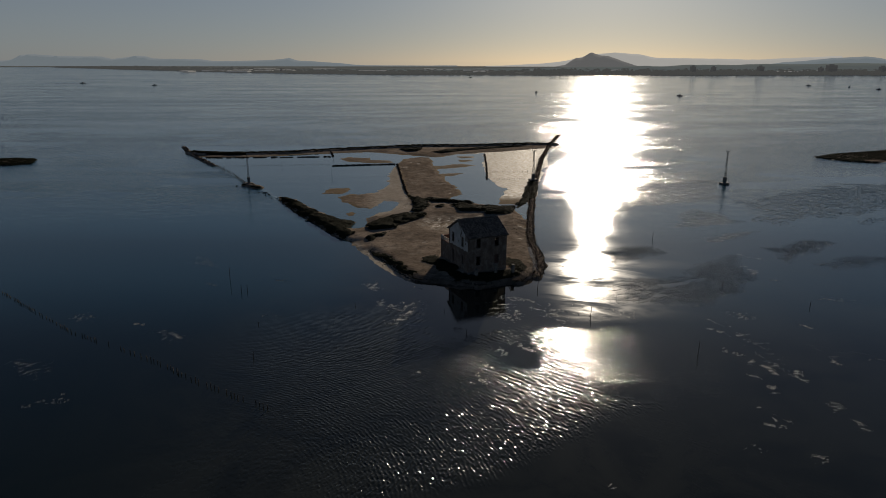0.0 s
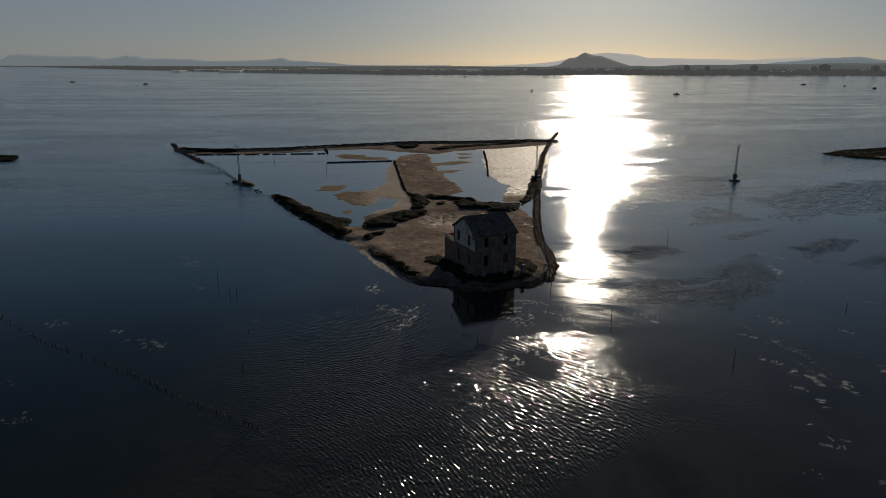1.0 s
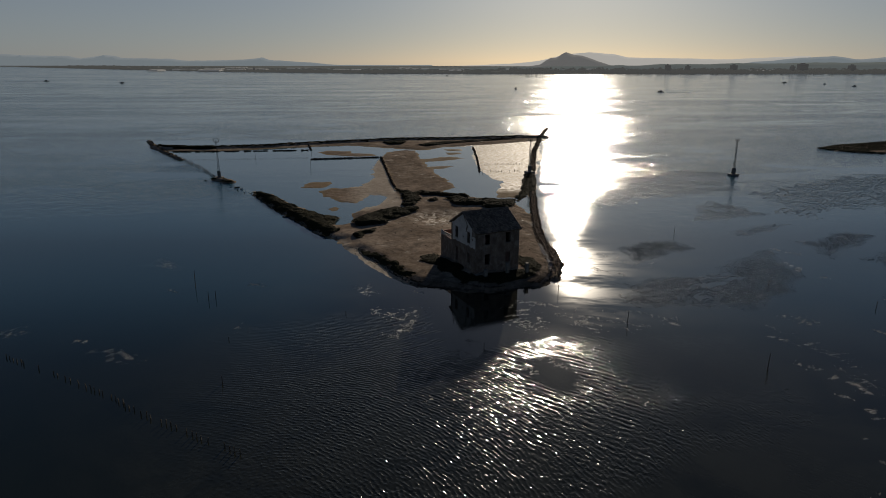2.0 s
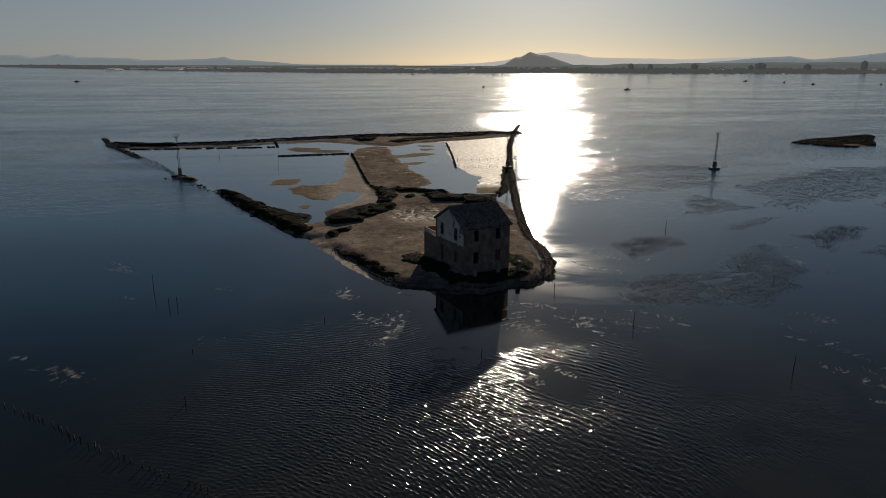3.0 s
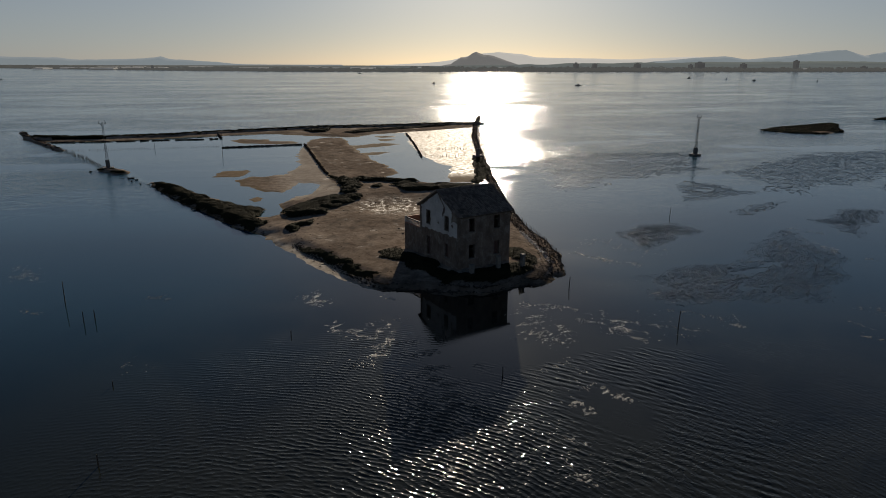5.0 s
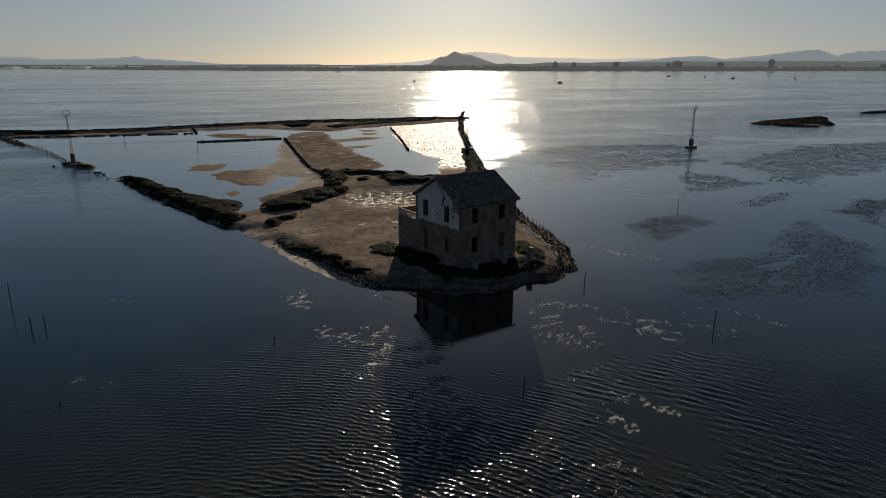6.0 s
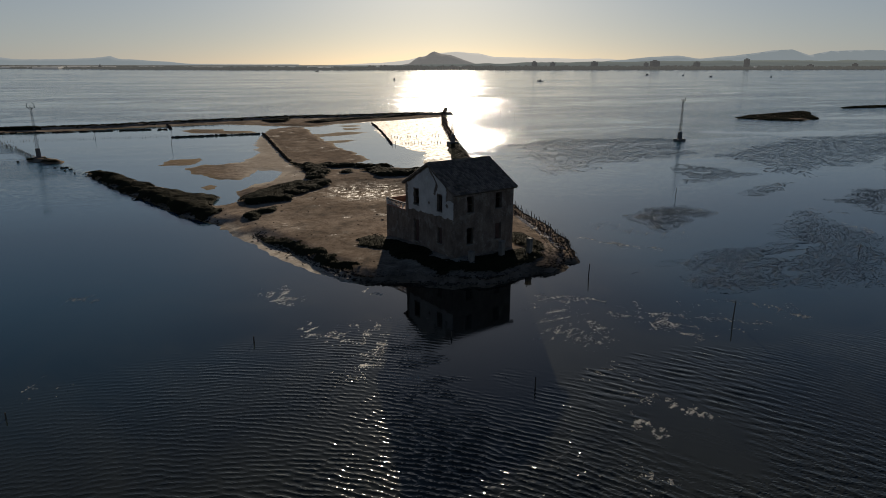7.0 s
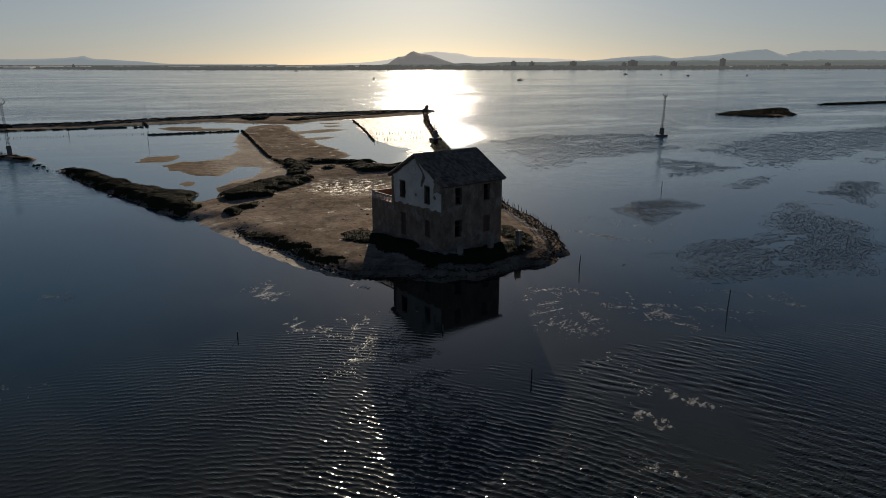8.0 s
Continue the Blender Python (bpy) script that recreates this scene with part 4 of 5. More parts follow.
def seagrass(poly, per_m2, label, seed, size, ragged):
    """A bed of seagrass that breaks the surface in many small dark tufts."""
    rng = np.random.default_rng(seed)
    xs, ys = [p[0] for p in poly], [p[1] for p in poly]
    n = int((max(xs) - min(xs) + 6) * (max(ys) - min(ys) + 6) * per_m2)
    px, py = rng.uniform(min(xs) - 3, max(xs) + 3, n), rng.uniform(min(ys) - 3, max(ys) + 3, n)
    d = inside_distance(px, py, poly) + (fbm(px * 0.2 + seed, py * 0.25, 5) - 0.5) * ragged
    # tufts stand in loose rows along the swell
    rows = vnoise(px * 0.55 + py * 0.2 + seed, py * 1.7 - px * 0.5)
    keep = (d > 0) & (rng.random(n) < 0.7 * np.clip(0.12 + d * 0.3, 0, 1) * np.clip(0.45 + 0.8 * rows, 0, 1)) & (fbm(px * 0.25, py * 0.35) > 0.24)
    px, py = px[keep], py[keep]
    n = len(px)
    r = size * rng.uniform(0.5, 1.6, n)
    ang = rng.uniform(0, 6.28, n)
    vs = []
    for k in range(4):
        a = ang + k * math.pi / 2
        q = rng.uniform(0.6, 1.3, n) * r
        vs.append(np.stack([px + 3.0 * q * np.cos(a), py + 0.9 * q * np.sin(a), np.full(n, -0.01)], -1))
    vs.append(np.stack([px, py, rng.uniform(0.008, 0.045, n)], -1))
    v = np.stack(vs, 1).reshape(-1, 3)
    k4 = np.arange(n)[:, None, None] * 5 + np.array([(0, 1, 4), (1, 2, 4), (2, 3, 4), (3, 0, 4)])[None]
    f = k4.reshape(-1, 3)
    tagged(from_arrays("seagrass", v, f, WEED), label, "seagrass", kind="stuff")


SEAGRASS = [([(55.8, 156.9), (68.1, 174.1), (70.6, 171.5), (76, 166.3), (73.7, 161.7), (75.9, 159.4), (68.6, 156.5), (61.3, 152.6), (56.6, 153.2)], 26, 0.085, 6),
            ([(58.8, 141.8), (65.7, 147.3), (71, 150), (75.6, 150.2), (67.3, 143.1), (60.4, 138.4)], 34, 0.075, 4),
            ([(85.3, 185), (99, 194.6), (121, 207.8), (140.5, 213.8), (190, 222), (150, 182), (125, 171), (111.9, 168), (93.8, 161.7), (83.2, 154.3), (77.6, 155.7), (81.1, 165), (83.6, 176.3)], 8, 0.13, 10),
            ([(33.5, 133.5), (36.5, 134.4), (38.7, 137.6), (45.9, 137.3), (47.1, 131.6), (41.9, 129.6), (37.9, 125.9), (33.6, 123.4), (32.9, 126.4), (32.5, 128.8)], 120, 0.042, 4),
            ([(20.9, 108.7), (25.9, 113), (30.4, 112.8), (35, 116), (40.3, 115.8), (44.4, 117.2), (50.9, 123.9), (59, 130.3), (61.2, 129.7), (58.8, 121.9), (59.2, 115.9), (52.9, 107.9), (44, 100), (35.6, 101.4), (31.6, 101.7), (27.2, 101.4), (25.4, 103.4), (25.1, 106.7), (27.4, 109.6), (24.8, 110.3)], 76, 0.042, 4),
            ([(69.5, 135.6), (73.5, 135.6), (79.7, 142.4), (82.8, 142.8), (88.9, 139.9), (82.7, 134.4), (75.3, 129.9), (69, 124.1), (68.3, 126), (70.9, 132.1)], 75, 0.05, 4),
            ([(74, 124), (84, 131), (96, 130), (86, 121), (76, 120)], 66, 0.05, 6),
            ([(103.5, 161), (111, 163.7), (118, 164), (107.4, 156.3), (103.1, 156.4)], 16, 0.1, 4),
            ([(44.4, 214), (60, 224), (83, 220), (97, 221), (82.1, 188.3), (73.4, 183.4), (63.8, 181.5), (56, 179), (43.6, 168), (33.5, 163.9), (36.5, 178)], 8, 0.13, 10)]
for i, (poly, dens, tuft, ragged) in enumerate(SEAGRASS):
    seagrass(poly, dens, "dark seagrass bed breaking the calm surface", 70 + i, tuft, ragged)


def scum(x0, y0, x1, y1, spread, count, seed):
    """A drifting streak of pale scum: many thin ragged flakes."""
    rng = np.random.default_rng(seed)
    count *= 10
    t = rng.beta(1.3, 1.3, count)
    t = t + 0.03 * np.sin(t * 40 + seed)
    wob = (fbm(t * 5 + seed, t * 0 + seed * 1.7) - 0.5) * spread * 5
    ln = math.hypot(x1 - x0, y1 - y0)
    nx, ny = -(y1 - y0) / ln, (x1 - x0) / ln
    k = rng.normal(0, 1, count) * spread * (0.2 + 1.3 * vnoise(t * 9, t * 0 + seed)) + wob
    px, py = x0 + (x1 - x0) * t + nx * k, y0 + (y1 - y0) * t + ny * k
    keep = vnoise(t * 7 + seed, k * 1.5) + 0.7 * fbm(px * 1.6, py * 2.4) > 0.86
    px, py = px[keep], py[keep]
    count = len(px)
    r = 0.007 + 0.034 * rng.random(count) ** 3.5
    ang = rng.uniform(0, 6.28, count)
    vs = []
    for j in range(7):
        a = ang + j * 2 * math.pi / 7
        q = r * rng.uniform(0.5, 1.4, count)
        e, g = 2.4 * q * np.cos(a), q * np.sin(a)
        vs.append(np.stack([px + e * ny + g * nx, py - e * nx + g * ny, np.full(count, 0.004)], -1))
    vs.append(np.stack([px, py, 0.012 + r * 0.1], -1))
    v = np.stack(vs, 1).reshape(-1, 3)
    f = [(b * 8 + j, b * 8 + (j + 1) % 7, b * 8 + 7) for b in range(count) for j in range(7)]
    tagged(from_arrays("scum_streak", v, f, FOAM), "pale dried scum drifting on the shallows", "scum", kind="stuff")


for i, row in enumerate(((7.1, 97.5, 11.4, 94, 0.7, 110), (7.6, 84.3, 9.4, 81.8, 0.14, 90), (23.8, 121, 29.4, 116, 0.4, 160), (5.5, 80, 5, 73.5, 0.4, 50), (10, 105, 14, 103, 0.4, 70),
                         (-4.6, 103, -7.6, 92, 1.5, 420), (-8, 98.5, -11.5, 103, 0.6, 120), (-11, 108, -14.2, 112.8, 0.7, 170), (-3.2, 108.6, -5.2, 110, 0.2, 60), (-31, 113.4, -28, 113, 0.4, 60), (-47.6, 93, -45.4, 92, 0.3, 90), (-58, 96.8, -53, 95, 0.8, 70), (-50.5, 125.5, -48, 122.5, 0.5, 80),
                         (-29, 97, -26, 95, 0.7, 50), (-56, 78, -51, 76, 0.8, 50), (36.8, 68, 38.8, 63.6, 0.25, 150), (52, 85.5, 60.5, 80.6, 0.4, 160), (45, 98, 49, 94.5, 0.6, 70), (65, 105, 71, 102, 0.4, 80), (32, 60, 33.4, 58.4, 0.3, 50),
                         (41, 96, 46, 76, 1.2, 150), (-2.6, 77.4, -3.6, 75.6, 0.3, 50), (8.6, 91, 10.6, 85, 0.8, 90), (26, 129, 36, 121, 1.0, 160),
                         (46.1, 97.0, 47.7, 94.6, 0.3, 90), (40.2, 92.1, 41.5, 89.4, 0.3, 60), (39.1, 84.0, 41.5, 81.6, 0.4, 80), (42.1, 81.1, 43.4, 75.5, 0.4, 170), (39.3, 76.3, 40.8, 75.0, 0.2, 60), (40.6, 73.4, 40.9, 71.1, 0.4, 90), (35.9, 64.3, 38.0, 63.3, 0.2, 90),
                         (61.6, 131.0, 64.6, 126.5, 0.4, 80), (59.8, 122.7, 59.5, 117.0, 0.4, 80), (60.5, 114.4, 62.1, 113.4, 0.2, 50), (63.4, 103.9, 67.9, 103.1, 0.2, 60), (55.0, 92.8, 55.9, 91.1, 0.2, 50), (46.3, 77.6, 45.4, 73.8, 0.3, 60), (46.2, 69.3, 45.5, 66.6, 0.4, 50),
                         (38.3, 58.5, 38.8, 56.9, 0.3, 50), (46.9, 65.2, 46.3, 62.4, 0.4, 50), (53.0, 81.6, 52.9, 78.9, 0.3, 70), (-50.8, 128.5, -44.8, 120.9, 0.6, 90), (-43.0, 111.5, -40.6, 110.6, 0.2, 50), (-58.3, 96.0, -55.8, 94.2, 0.3, 60), (-44.1, 90.2, -37.1, 86.1, 0.6, 110),
                         (-58.2, 80.2, -52.8, 76.4, 0.5, 90), (-49.4, 67.7, -44.9, 70.0, 0.6, 60), (16.0, 53.4, 16.5, 52.7, 0.15, 50), (23.0, 123.5, 28.7, 115.8, 0.3, 200), (9.5, 103.9, 11.5, 94.4, 0.9, 170), (15.5, 96.8, 26, 95, 0.7, 230), (14, 100, 21, 97.6, 0.5, 150), (21, 101, 31, 98, 0.5, 110), (16.5, 101.7, 19.1, 92.9, 0.5, 220), (7.4, 84.5, 8.7, 81.9, 0.3, 110),
                         (10.8, 85.9, 12.6, 82.9, 0.3, 120), (5.8, 78.9, 7.0, 77.9, 0.2, 60), (4.9, 74.9, 5.6, 73.6, 0.2, 70), (9.6, 105.8, 15.4, 102.5, 0.3, 130), (-14.4, 111.7, -11.2, 109.2, 0.4, 70), (-51.1, 129.1, -45.9, 122.7, 0.5, 70), (28.5, 96.9, 30.2, 95.0, 0.3, 60),
                         (-41.4, 90.1, -37.9, 87.1, 0.3, 60))):
    scum(*row, seed=100 + i)

# ---- low walls between the ponds ----


def low_wall(line, height, width, label, gaps=0.0, seed=1):
    """A crumbling line of upright stones and boards."""
    rng = np.random.default_rng(seed)
    base = anchor("pond_wall", line[0][0], line[0][1], 0)
    tagged(base, label, "low wall")
    bm = bmesh.new()
    for x, y, a in along(line, 0.9):
        if float(vnoise(np.array(x * 0.55), np.array(seed * 3.0))) < gaps:
            continue
        h = height * rng.uniform(0.35, 1.0)
        n0 = len(bm.verts)
        add_box(bm, (-0.46, -width / 2, -0.5), (0.46, width / 2 * rng.uniform(0.8, 1.2), h), 0.05)
        bm.verts.ensure_lookup_table()
        m = pose(x - line[0][0], y - line[0][1], 0, rng.normal(0, 2), rng.normal(0, 2), math.degrees(a) + rng.normal(0, 3))
        for v in bm.verts[n0:]:
            v.co = m @ v.co
    for x, y, a in along(line, 0.75):
        if float(vnoise(np.array(x * 0.55), np.array(seed * 3.0))) < gaps - 0.05:
            continue
        k = bmesh.ops.create_icosphere(bm, subdivisions=1, radius=1.0, matrix=pose(x - line[0][0] + rng.normal(0, 0.15), y - line[0][1] + rng.normal(0, 0.15), height * rng.uniform(0.35, 0.75), 0, 0, rng.uniform(0, 90)) @ Matrix.Diagonal((rng.uniform(0.25, 0.45), rng.uniform(0.2, 0.4), height * rng.uniform(0.25, 0.55), 1)))
    part("stone_row", bm, ROCK, base)


low_wall([(-17.9, 252.5), (-14.3, 221), (-10.9, 193.5)], 0.55, 0.45, "long low dark stone wall between ponds", seed=1)
low_wall([(-42.2, 249), (-30.3, 251.4), (-18.3, 253.6)], 0.45, 0.45, "low dark stone wall across the pond", seed=2)
low_wall([(-104, 271), (-92.6, 270.5), (-81.6, 271), (-67.9, 271.8), (-47, 273.8)], 0.4, 0.4, "broken low wall of dark stones in water", gaps=0.42, seed=3)
low_wall([(-51, 294), (-46.4, 274)], 0.5, 0.4, "low wall joining the northern bank", seed=4)
low_wall([(17.9, 281), (16.6, 247.1), (15.1, 219.8)], 0.35, 0.35, "thin dark board wall across the sandy pond", seed=5)

# ---- stakes ----
bm = rod_bm((0, 0, -0.6), (0.02, 0.01, 1.0), 0.055, 0.04, 5)
STAKE_ME = bpy.data.meshes.new("stake")
bm.to_mesh(STAKE_ME)
bm.free()
STAKE_ME.materials.append(WOOD)


def stake_fence(line, spacing, height, label, seed, keep=1.0, thick=1.0, z=0.0):
    rng = np.random.default_rng(seed)
    base = anchor("stake_fence", line[0][0], line[0][1], z)
    tagged(base, label, "stakes")
    for x, y, a in along(line, spacing):
        if rng.random() > keep:
            continue
        s = new("stake", STAKE_ME)
        s.parent = base
        s.matrix_basis = pose(x - line[0][0] + rng.normal(0, 0.06), y - line[0][1] + rng.normal(0, 0.06), 0, rng.normal(0, 4), rng.normal(0, 4), rng.uniform(0, 360)) @ Matrix.Diagonal((thick, thick, height * rng.uniform(0.75, 1.2), 1))


for side in (-1, 1):
    stake_fence([(x + side * 0.7, y) for x, y in DYKE_EAST[:7]], 0.95, 0.75, "dark wooden stakes edging the stone dyke", 40 + side, 0.9, 1.0)
stake_fence([(-89.2, 250.8), (-76.8, 231.9), (-64.5, 210.5)], 1.1, 0.75, "line of thin stakes standing in water", 42, 0.95)
stake_fence([(-87.6, 250), (-75.4, 231.3), (-64, 209.5)], 1.1, 0.75, "line of thin stakes standing in water", 43, 0.95)
stake_fence([(-88, 248.8), (-74.4, 249.6), (-63, 250.8), (-43.4, 252.6)], 0.72, 0.4, "long row of short stakes in the pond", 44, 0.95)
stake_fence([(15.1, 219.4), (29.3, 218.6)], 0.8, 0.9, "row of short stakes in wet sand", 45, 0.8)
stake_fence([(16.1, 233.6), (31.5, 234.2)], 0.9, 0.8, "row of short stakes in wet sand", 46, 0.8)
stake_fence([(-77.7, 107.3), (-68.1, 99.5), (-54.9, 89.2), (-45.1, 83.7), (-37, 78.5), (-31.9, 74.6), (-23.9, 69.6), (-19.1, 66.7)], 0.7, 0.45, "old row of short rotten stakes in the shallows", 47, 0.75, 1.2)
for line, seed in (([(-120, 396), (-50, 400), (14, 378)], 51), ([(72, 332), (92, 308)], 52), ([(98, 370), (131, 324)], 53)):
    stake_fence(line, 3.2, 0.85, "scattered tall fishing stakes out in the lagoon", seed, 0.5, 1.6)


def lone_stake(x, y, h, lean=0.0):
    base = anchor("mooring_stake", x, y, 0)
    tagged(base, "thin dark wooden stake standing in shallow water", "stake", group="lone stakes in the lagoon")
    part("pole", rod_bm((0, 0, -0.5), (lean, lean * 0.3, h), 0.06, 0.04), WOOD, base)


for x, y, h, l in ((16.8, 109, 1.4, 0.1), (23.4, 96, 1.8, 0.1), (50.2, 110.4, 0.9, 0.2), (-14.5, 100.5, 0.5, 0), (3.5, 88.9, 0.8, 0), (47.6, 142.5, 1.5, 0.12), (0.2, 98, 0.5, 0), (-39.1, 113, 2.6, 0.05), (-35.2, 106.9, 1.3, 0),
                   (-34.3, 107.4, 1.2, 0), (-25.8, 80.9, 0.9, 0), (-28.3, 92.5, 0.4, 0), (35.2, 82.1, 2.0, 0.1), (60.6, 100.4, 1.0, 0.05), (-39.6, 229.5, 2.8, 0.1), (-62.2, 249.5, 1.9, 0.1), (-46.3, 273.3, 2.2, 0.1)):
    lone_stake(x, y, h, l)

# ---- lattice poles ----


def lattice_pole(x, y, z0, top, turn, label):
    base = anchor("power_pole", x, y, z0, turn)
    tagged(base, label, "power pole", group="steel lattice poles")
    f = part("foundation", box_bm((-1.3, -1.0, -1.0), (1.3, 1.0, 0.5), 0.08), CONCRETE_DARK, base, "dark broad concrete footing")
    part("pedestal", box_bm((-0.45, -0.45, 0.51), (0.45, 0.45, 2.3), 0.05), CONCRETE_DARK, base)
    b0, b1, h0, h1 = 0.26, 0.14, 2.3, top - z0
    for sx in (-1, 1):
        for sy in (-1, 1):
            part("leg", rod_bm((sx * b0, sy * b0, h0 - 0.05), (sx * b1, sy * b1, h1), 0.036, 0.03, 4), STEEL, base)
    n = 13
    bm = bmesh.new()
    for i in range(n):
        z, zz = h0 + (h1 - h0) * i / n, h0 + (h1 - h0) * (i + 1) / n
        a, b = b0 + (b1 - b0) * i / n, b0 + (b1 - b0) * (i + 1) / n
        c = ((-1, -1), (1, -1), (1, 1), (-1, 1))
        for k in range(4):
            p, q = c[k], c[(k + 1) % 4]
            if i % 2:
                p, q = q, p
            add_rod(bm, (p[0] * a, p[1] * a, z), (q[0] * b, q[1] * b, zz), 0.021, sides=4)
            add_rod(bm, (p[0] * a, p[1] * a, z), (q[0] * a, q[1] * a, z), 0.021, sides=4)
    part("lattice", bm, STEEL, base)
    for s in (-1, 1):
        bm = bmesh.new()
        pts = [(0, 0, h1 - 0.9), (s * 0.4, 0, h1 - 0.55), (s * 0.72, 0, h1 - 0.05), (s * 0.6, 0, h1 + 0.4), (s * 0.2, 0, h1 + 0.55)]
        for p, q in zip(pts, pts[1:]):
            add_rod(bm, p, q, 0.05, sides=5)
        arm = part("cross_arm", bm, STEEL, base)
        part("insulator", rod_bm((s * 0.74, 0, h1 - 0.5), (s * 0.74, 0, h1 - 0.1), 0.07, 0.05, 6), CONCRETE, arm)
    return base


CONCRETE_DARK = plain("wet_dark_concrete", (0.08, 0.075, 0.07), (0.17, 0.16, 0.15), 1.2, 0.85, 0.5, 0.02)
lattice_pole(-63.2, 209.1, 0.2, 11.5, 20, "steel lattice power pole on a scrubby mound")
lattice_pole(92.7, 211.7, 0.0, 11.0, 10, "steel lattice power pole standing in the lagoon")
lattice_pole(30.3, 216.6, 0.3, 10.6, 15, "steel lattice power pole at the eastern dyke")

# ---- ruined two-storey house ----
BASE_Z = 0.85
house = anchor("house", HOUSE_AT[0], HOUSE_AT[1], BASE_Z, HOUSE_TURN)
tagged(house, "derelict two-storey house with peeling plaster and tiled gable roof", "house")
LEN, DEP, TH = 8.1, 8.62, 0.45
RIDGE_V, RIDGE_Z, EAVE_Z = 4.31, 10.25 - BASE_Z, 7.95 - BASE_Z


def wall_bm(length, height, thick, openings, put):
    """A wall with openings through it; put maps (along, depth, up) to the house."""
    bm = bmesh.new()
    ss = sorted({0.0, length, *(v for o in openings for v in o[:2])})
    zs = sorted({-1.2, height, *(v for o in openings for v in o[2:])})

    def solid(i, j):
        if not (0 <= i < len(ss) - 1 and 0 <= j < len(zs) - 1):
            return False
        s, z = (ss[i] + ss[i + 1]) / 2, (zs[j] + zs[j + 1]) / 2
        return not any(o[0] < s < o[1] and o[2] < z < o[3] for o in openings)

    def quad(*p):
        bm.faces.new([bm.verts.new(put(*q)) for q in p])
    for i in range(len(ss) - 1):
        for j in range(len(zs) - 1):
            if not solid(i, j):
                continue
            a, b, c, d = ss[i], ss[i + 1], zs[j], zs[j + 1]
            quad((a, 0, c), (b, 0, c), (b, 0, d), (a, 0, d))
            quad((b, thick, c), (a, thick, c), (a, thick, d), (b, thick, d))
            if not solid(i - 1, j):
                quad((a, thick, c), (a, 0, c), (a, 0, d), (a, thick, d))
            if not solid(i + 1, j):
                quad((b, 0, c), (b, thick, c), (b, thick, d), (b, 0, d))
            if not solid(i, j - 1):
                quad((a, thick, c), (b, thick, c), (b, 0, c), (a, 0, c))
            if not solid(i, j + 1):
                quad((a, 0, d), (b, 0, d), (b, thick, d), (a, thick, d))
    bmesh.ops.remove_doubles(bm, verts=bm.verts, dist=0.0005)
    bmesh.ops.recalc_face_normals(bm, faces=bm.faces)
    return bm


def zz(z):
    return z - BASE_Z


F_OPEN = [(1.73, 2.64, zz(5.58), zz(7.26)), (5.56, 6.46, zz(5.58), zz(7.26)), (1.73, 2.64, zz(2.21), zz(3.96)), (5.56, 6.46, zz(2.21), zz(3.96))]
G_OPEN = [(1.89 - TH, 2.72 - TH, zz(5.6), zz(7.28)), (6.05 - TH, 6.98 - TH, zz(5.6), zz(7.28)), (1.89 - TH, 2.72 - TH, zz(2.15), zz(3.85)), (6.05 - TH, 6.98 - TH, zz(1.5), zz(3.95))]
part("wall", wall_bm(LEN, EAVE_Z, TH, F_OPEN, lambda s, d, z: (s, d, z)), RENDER_WALL, house, "grey weathered front wall with four window openings")
part("wall", wall_bm(LEN, EAVE_Z, TH, [(2, 2.9, zz(5.6), zz(7.2)), (5.2, 6.1, zz(5.6), zz(7.2))], lambda s, d, z: (s, DEP - d, z)), RENDER_WALL, house)
part("wall", wall_bm(DEP - 2 * TH, EAVE_Z, TH, G_OPEN, lambda s, d, z: (d, s + TH, z)), RENDER_WALL, house, "gable wall with patchy old render")
part("wall", wall_bm(DEP - 2 * TH, EAVE_Z, TH, [(3, 3.9, zz(5.6), zz(7.2))], lambda s, d, z: (LEN - d, s + TH, z)), RENDER_WALL, house)
for x0 in (0.0, LEN - TH):
    bm = bmesh.new()
    tri = [(0, EAVE_Z + 0.002), (DEP, EAVE_Z + 0.002), (RIDGE_V, RIDGE_Z - 0.12)]
    lo = [bm.verts.new((x0, v, z)) for v, z in tri]
    hi = [bm.verts.new((x0 + TH, v, z)) for v, z in tri]
    bm.faces.new(lo[::-1])
    bm.faces.new(hi)
    for i in range(3):
        j = (i + 1) % 3
        bm.faces.new((lo[i], lo[j], hi[j], hi[i]))
    part("gable", bm, RENDER_WALL, house)
part("upper_floor", box_bm((TH, TH, zz(4.55)), (LEN - TH, DEP - TH, zz(4.8))), INSIDE, house)
part("ground_floor", box_bm((TH, TH, -0.6), (LEN - TH, DEP - TH, zz(1.25))), INSIDE, house)
part("partition", box_bm((TH, 4.2, zz(1.25)), (LEN - TH, 4.4, EAVE_Z - 0.1)), INSIDE, house)
part("partition", box_bm((3.9, TH, zz(1.25)), (4.1, 4.2, EAVE_Z - 0.1)), INSIDE, house)


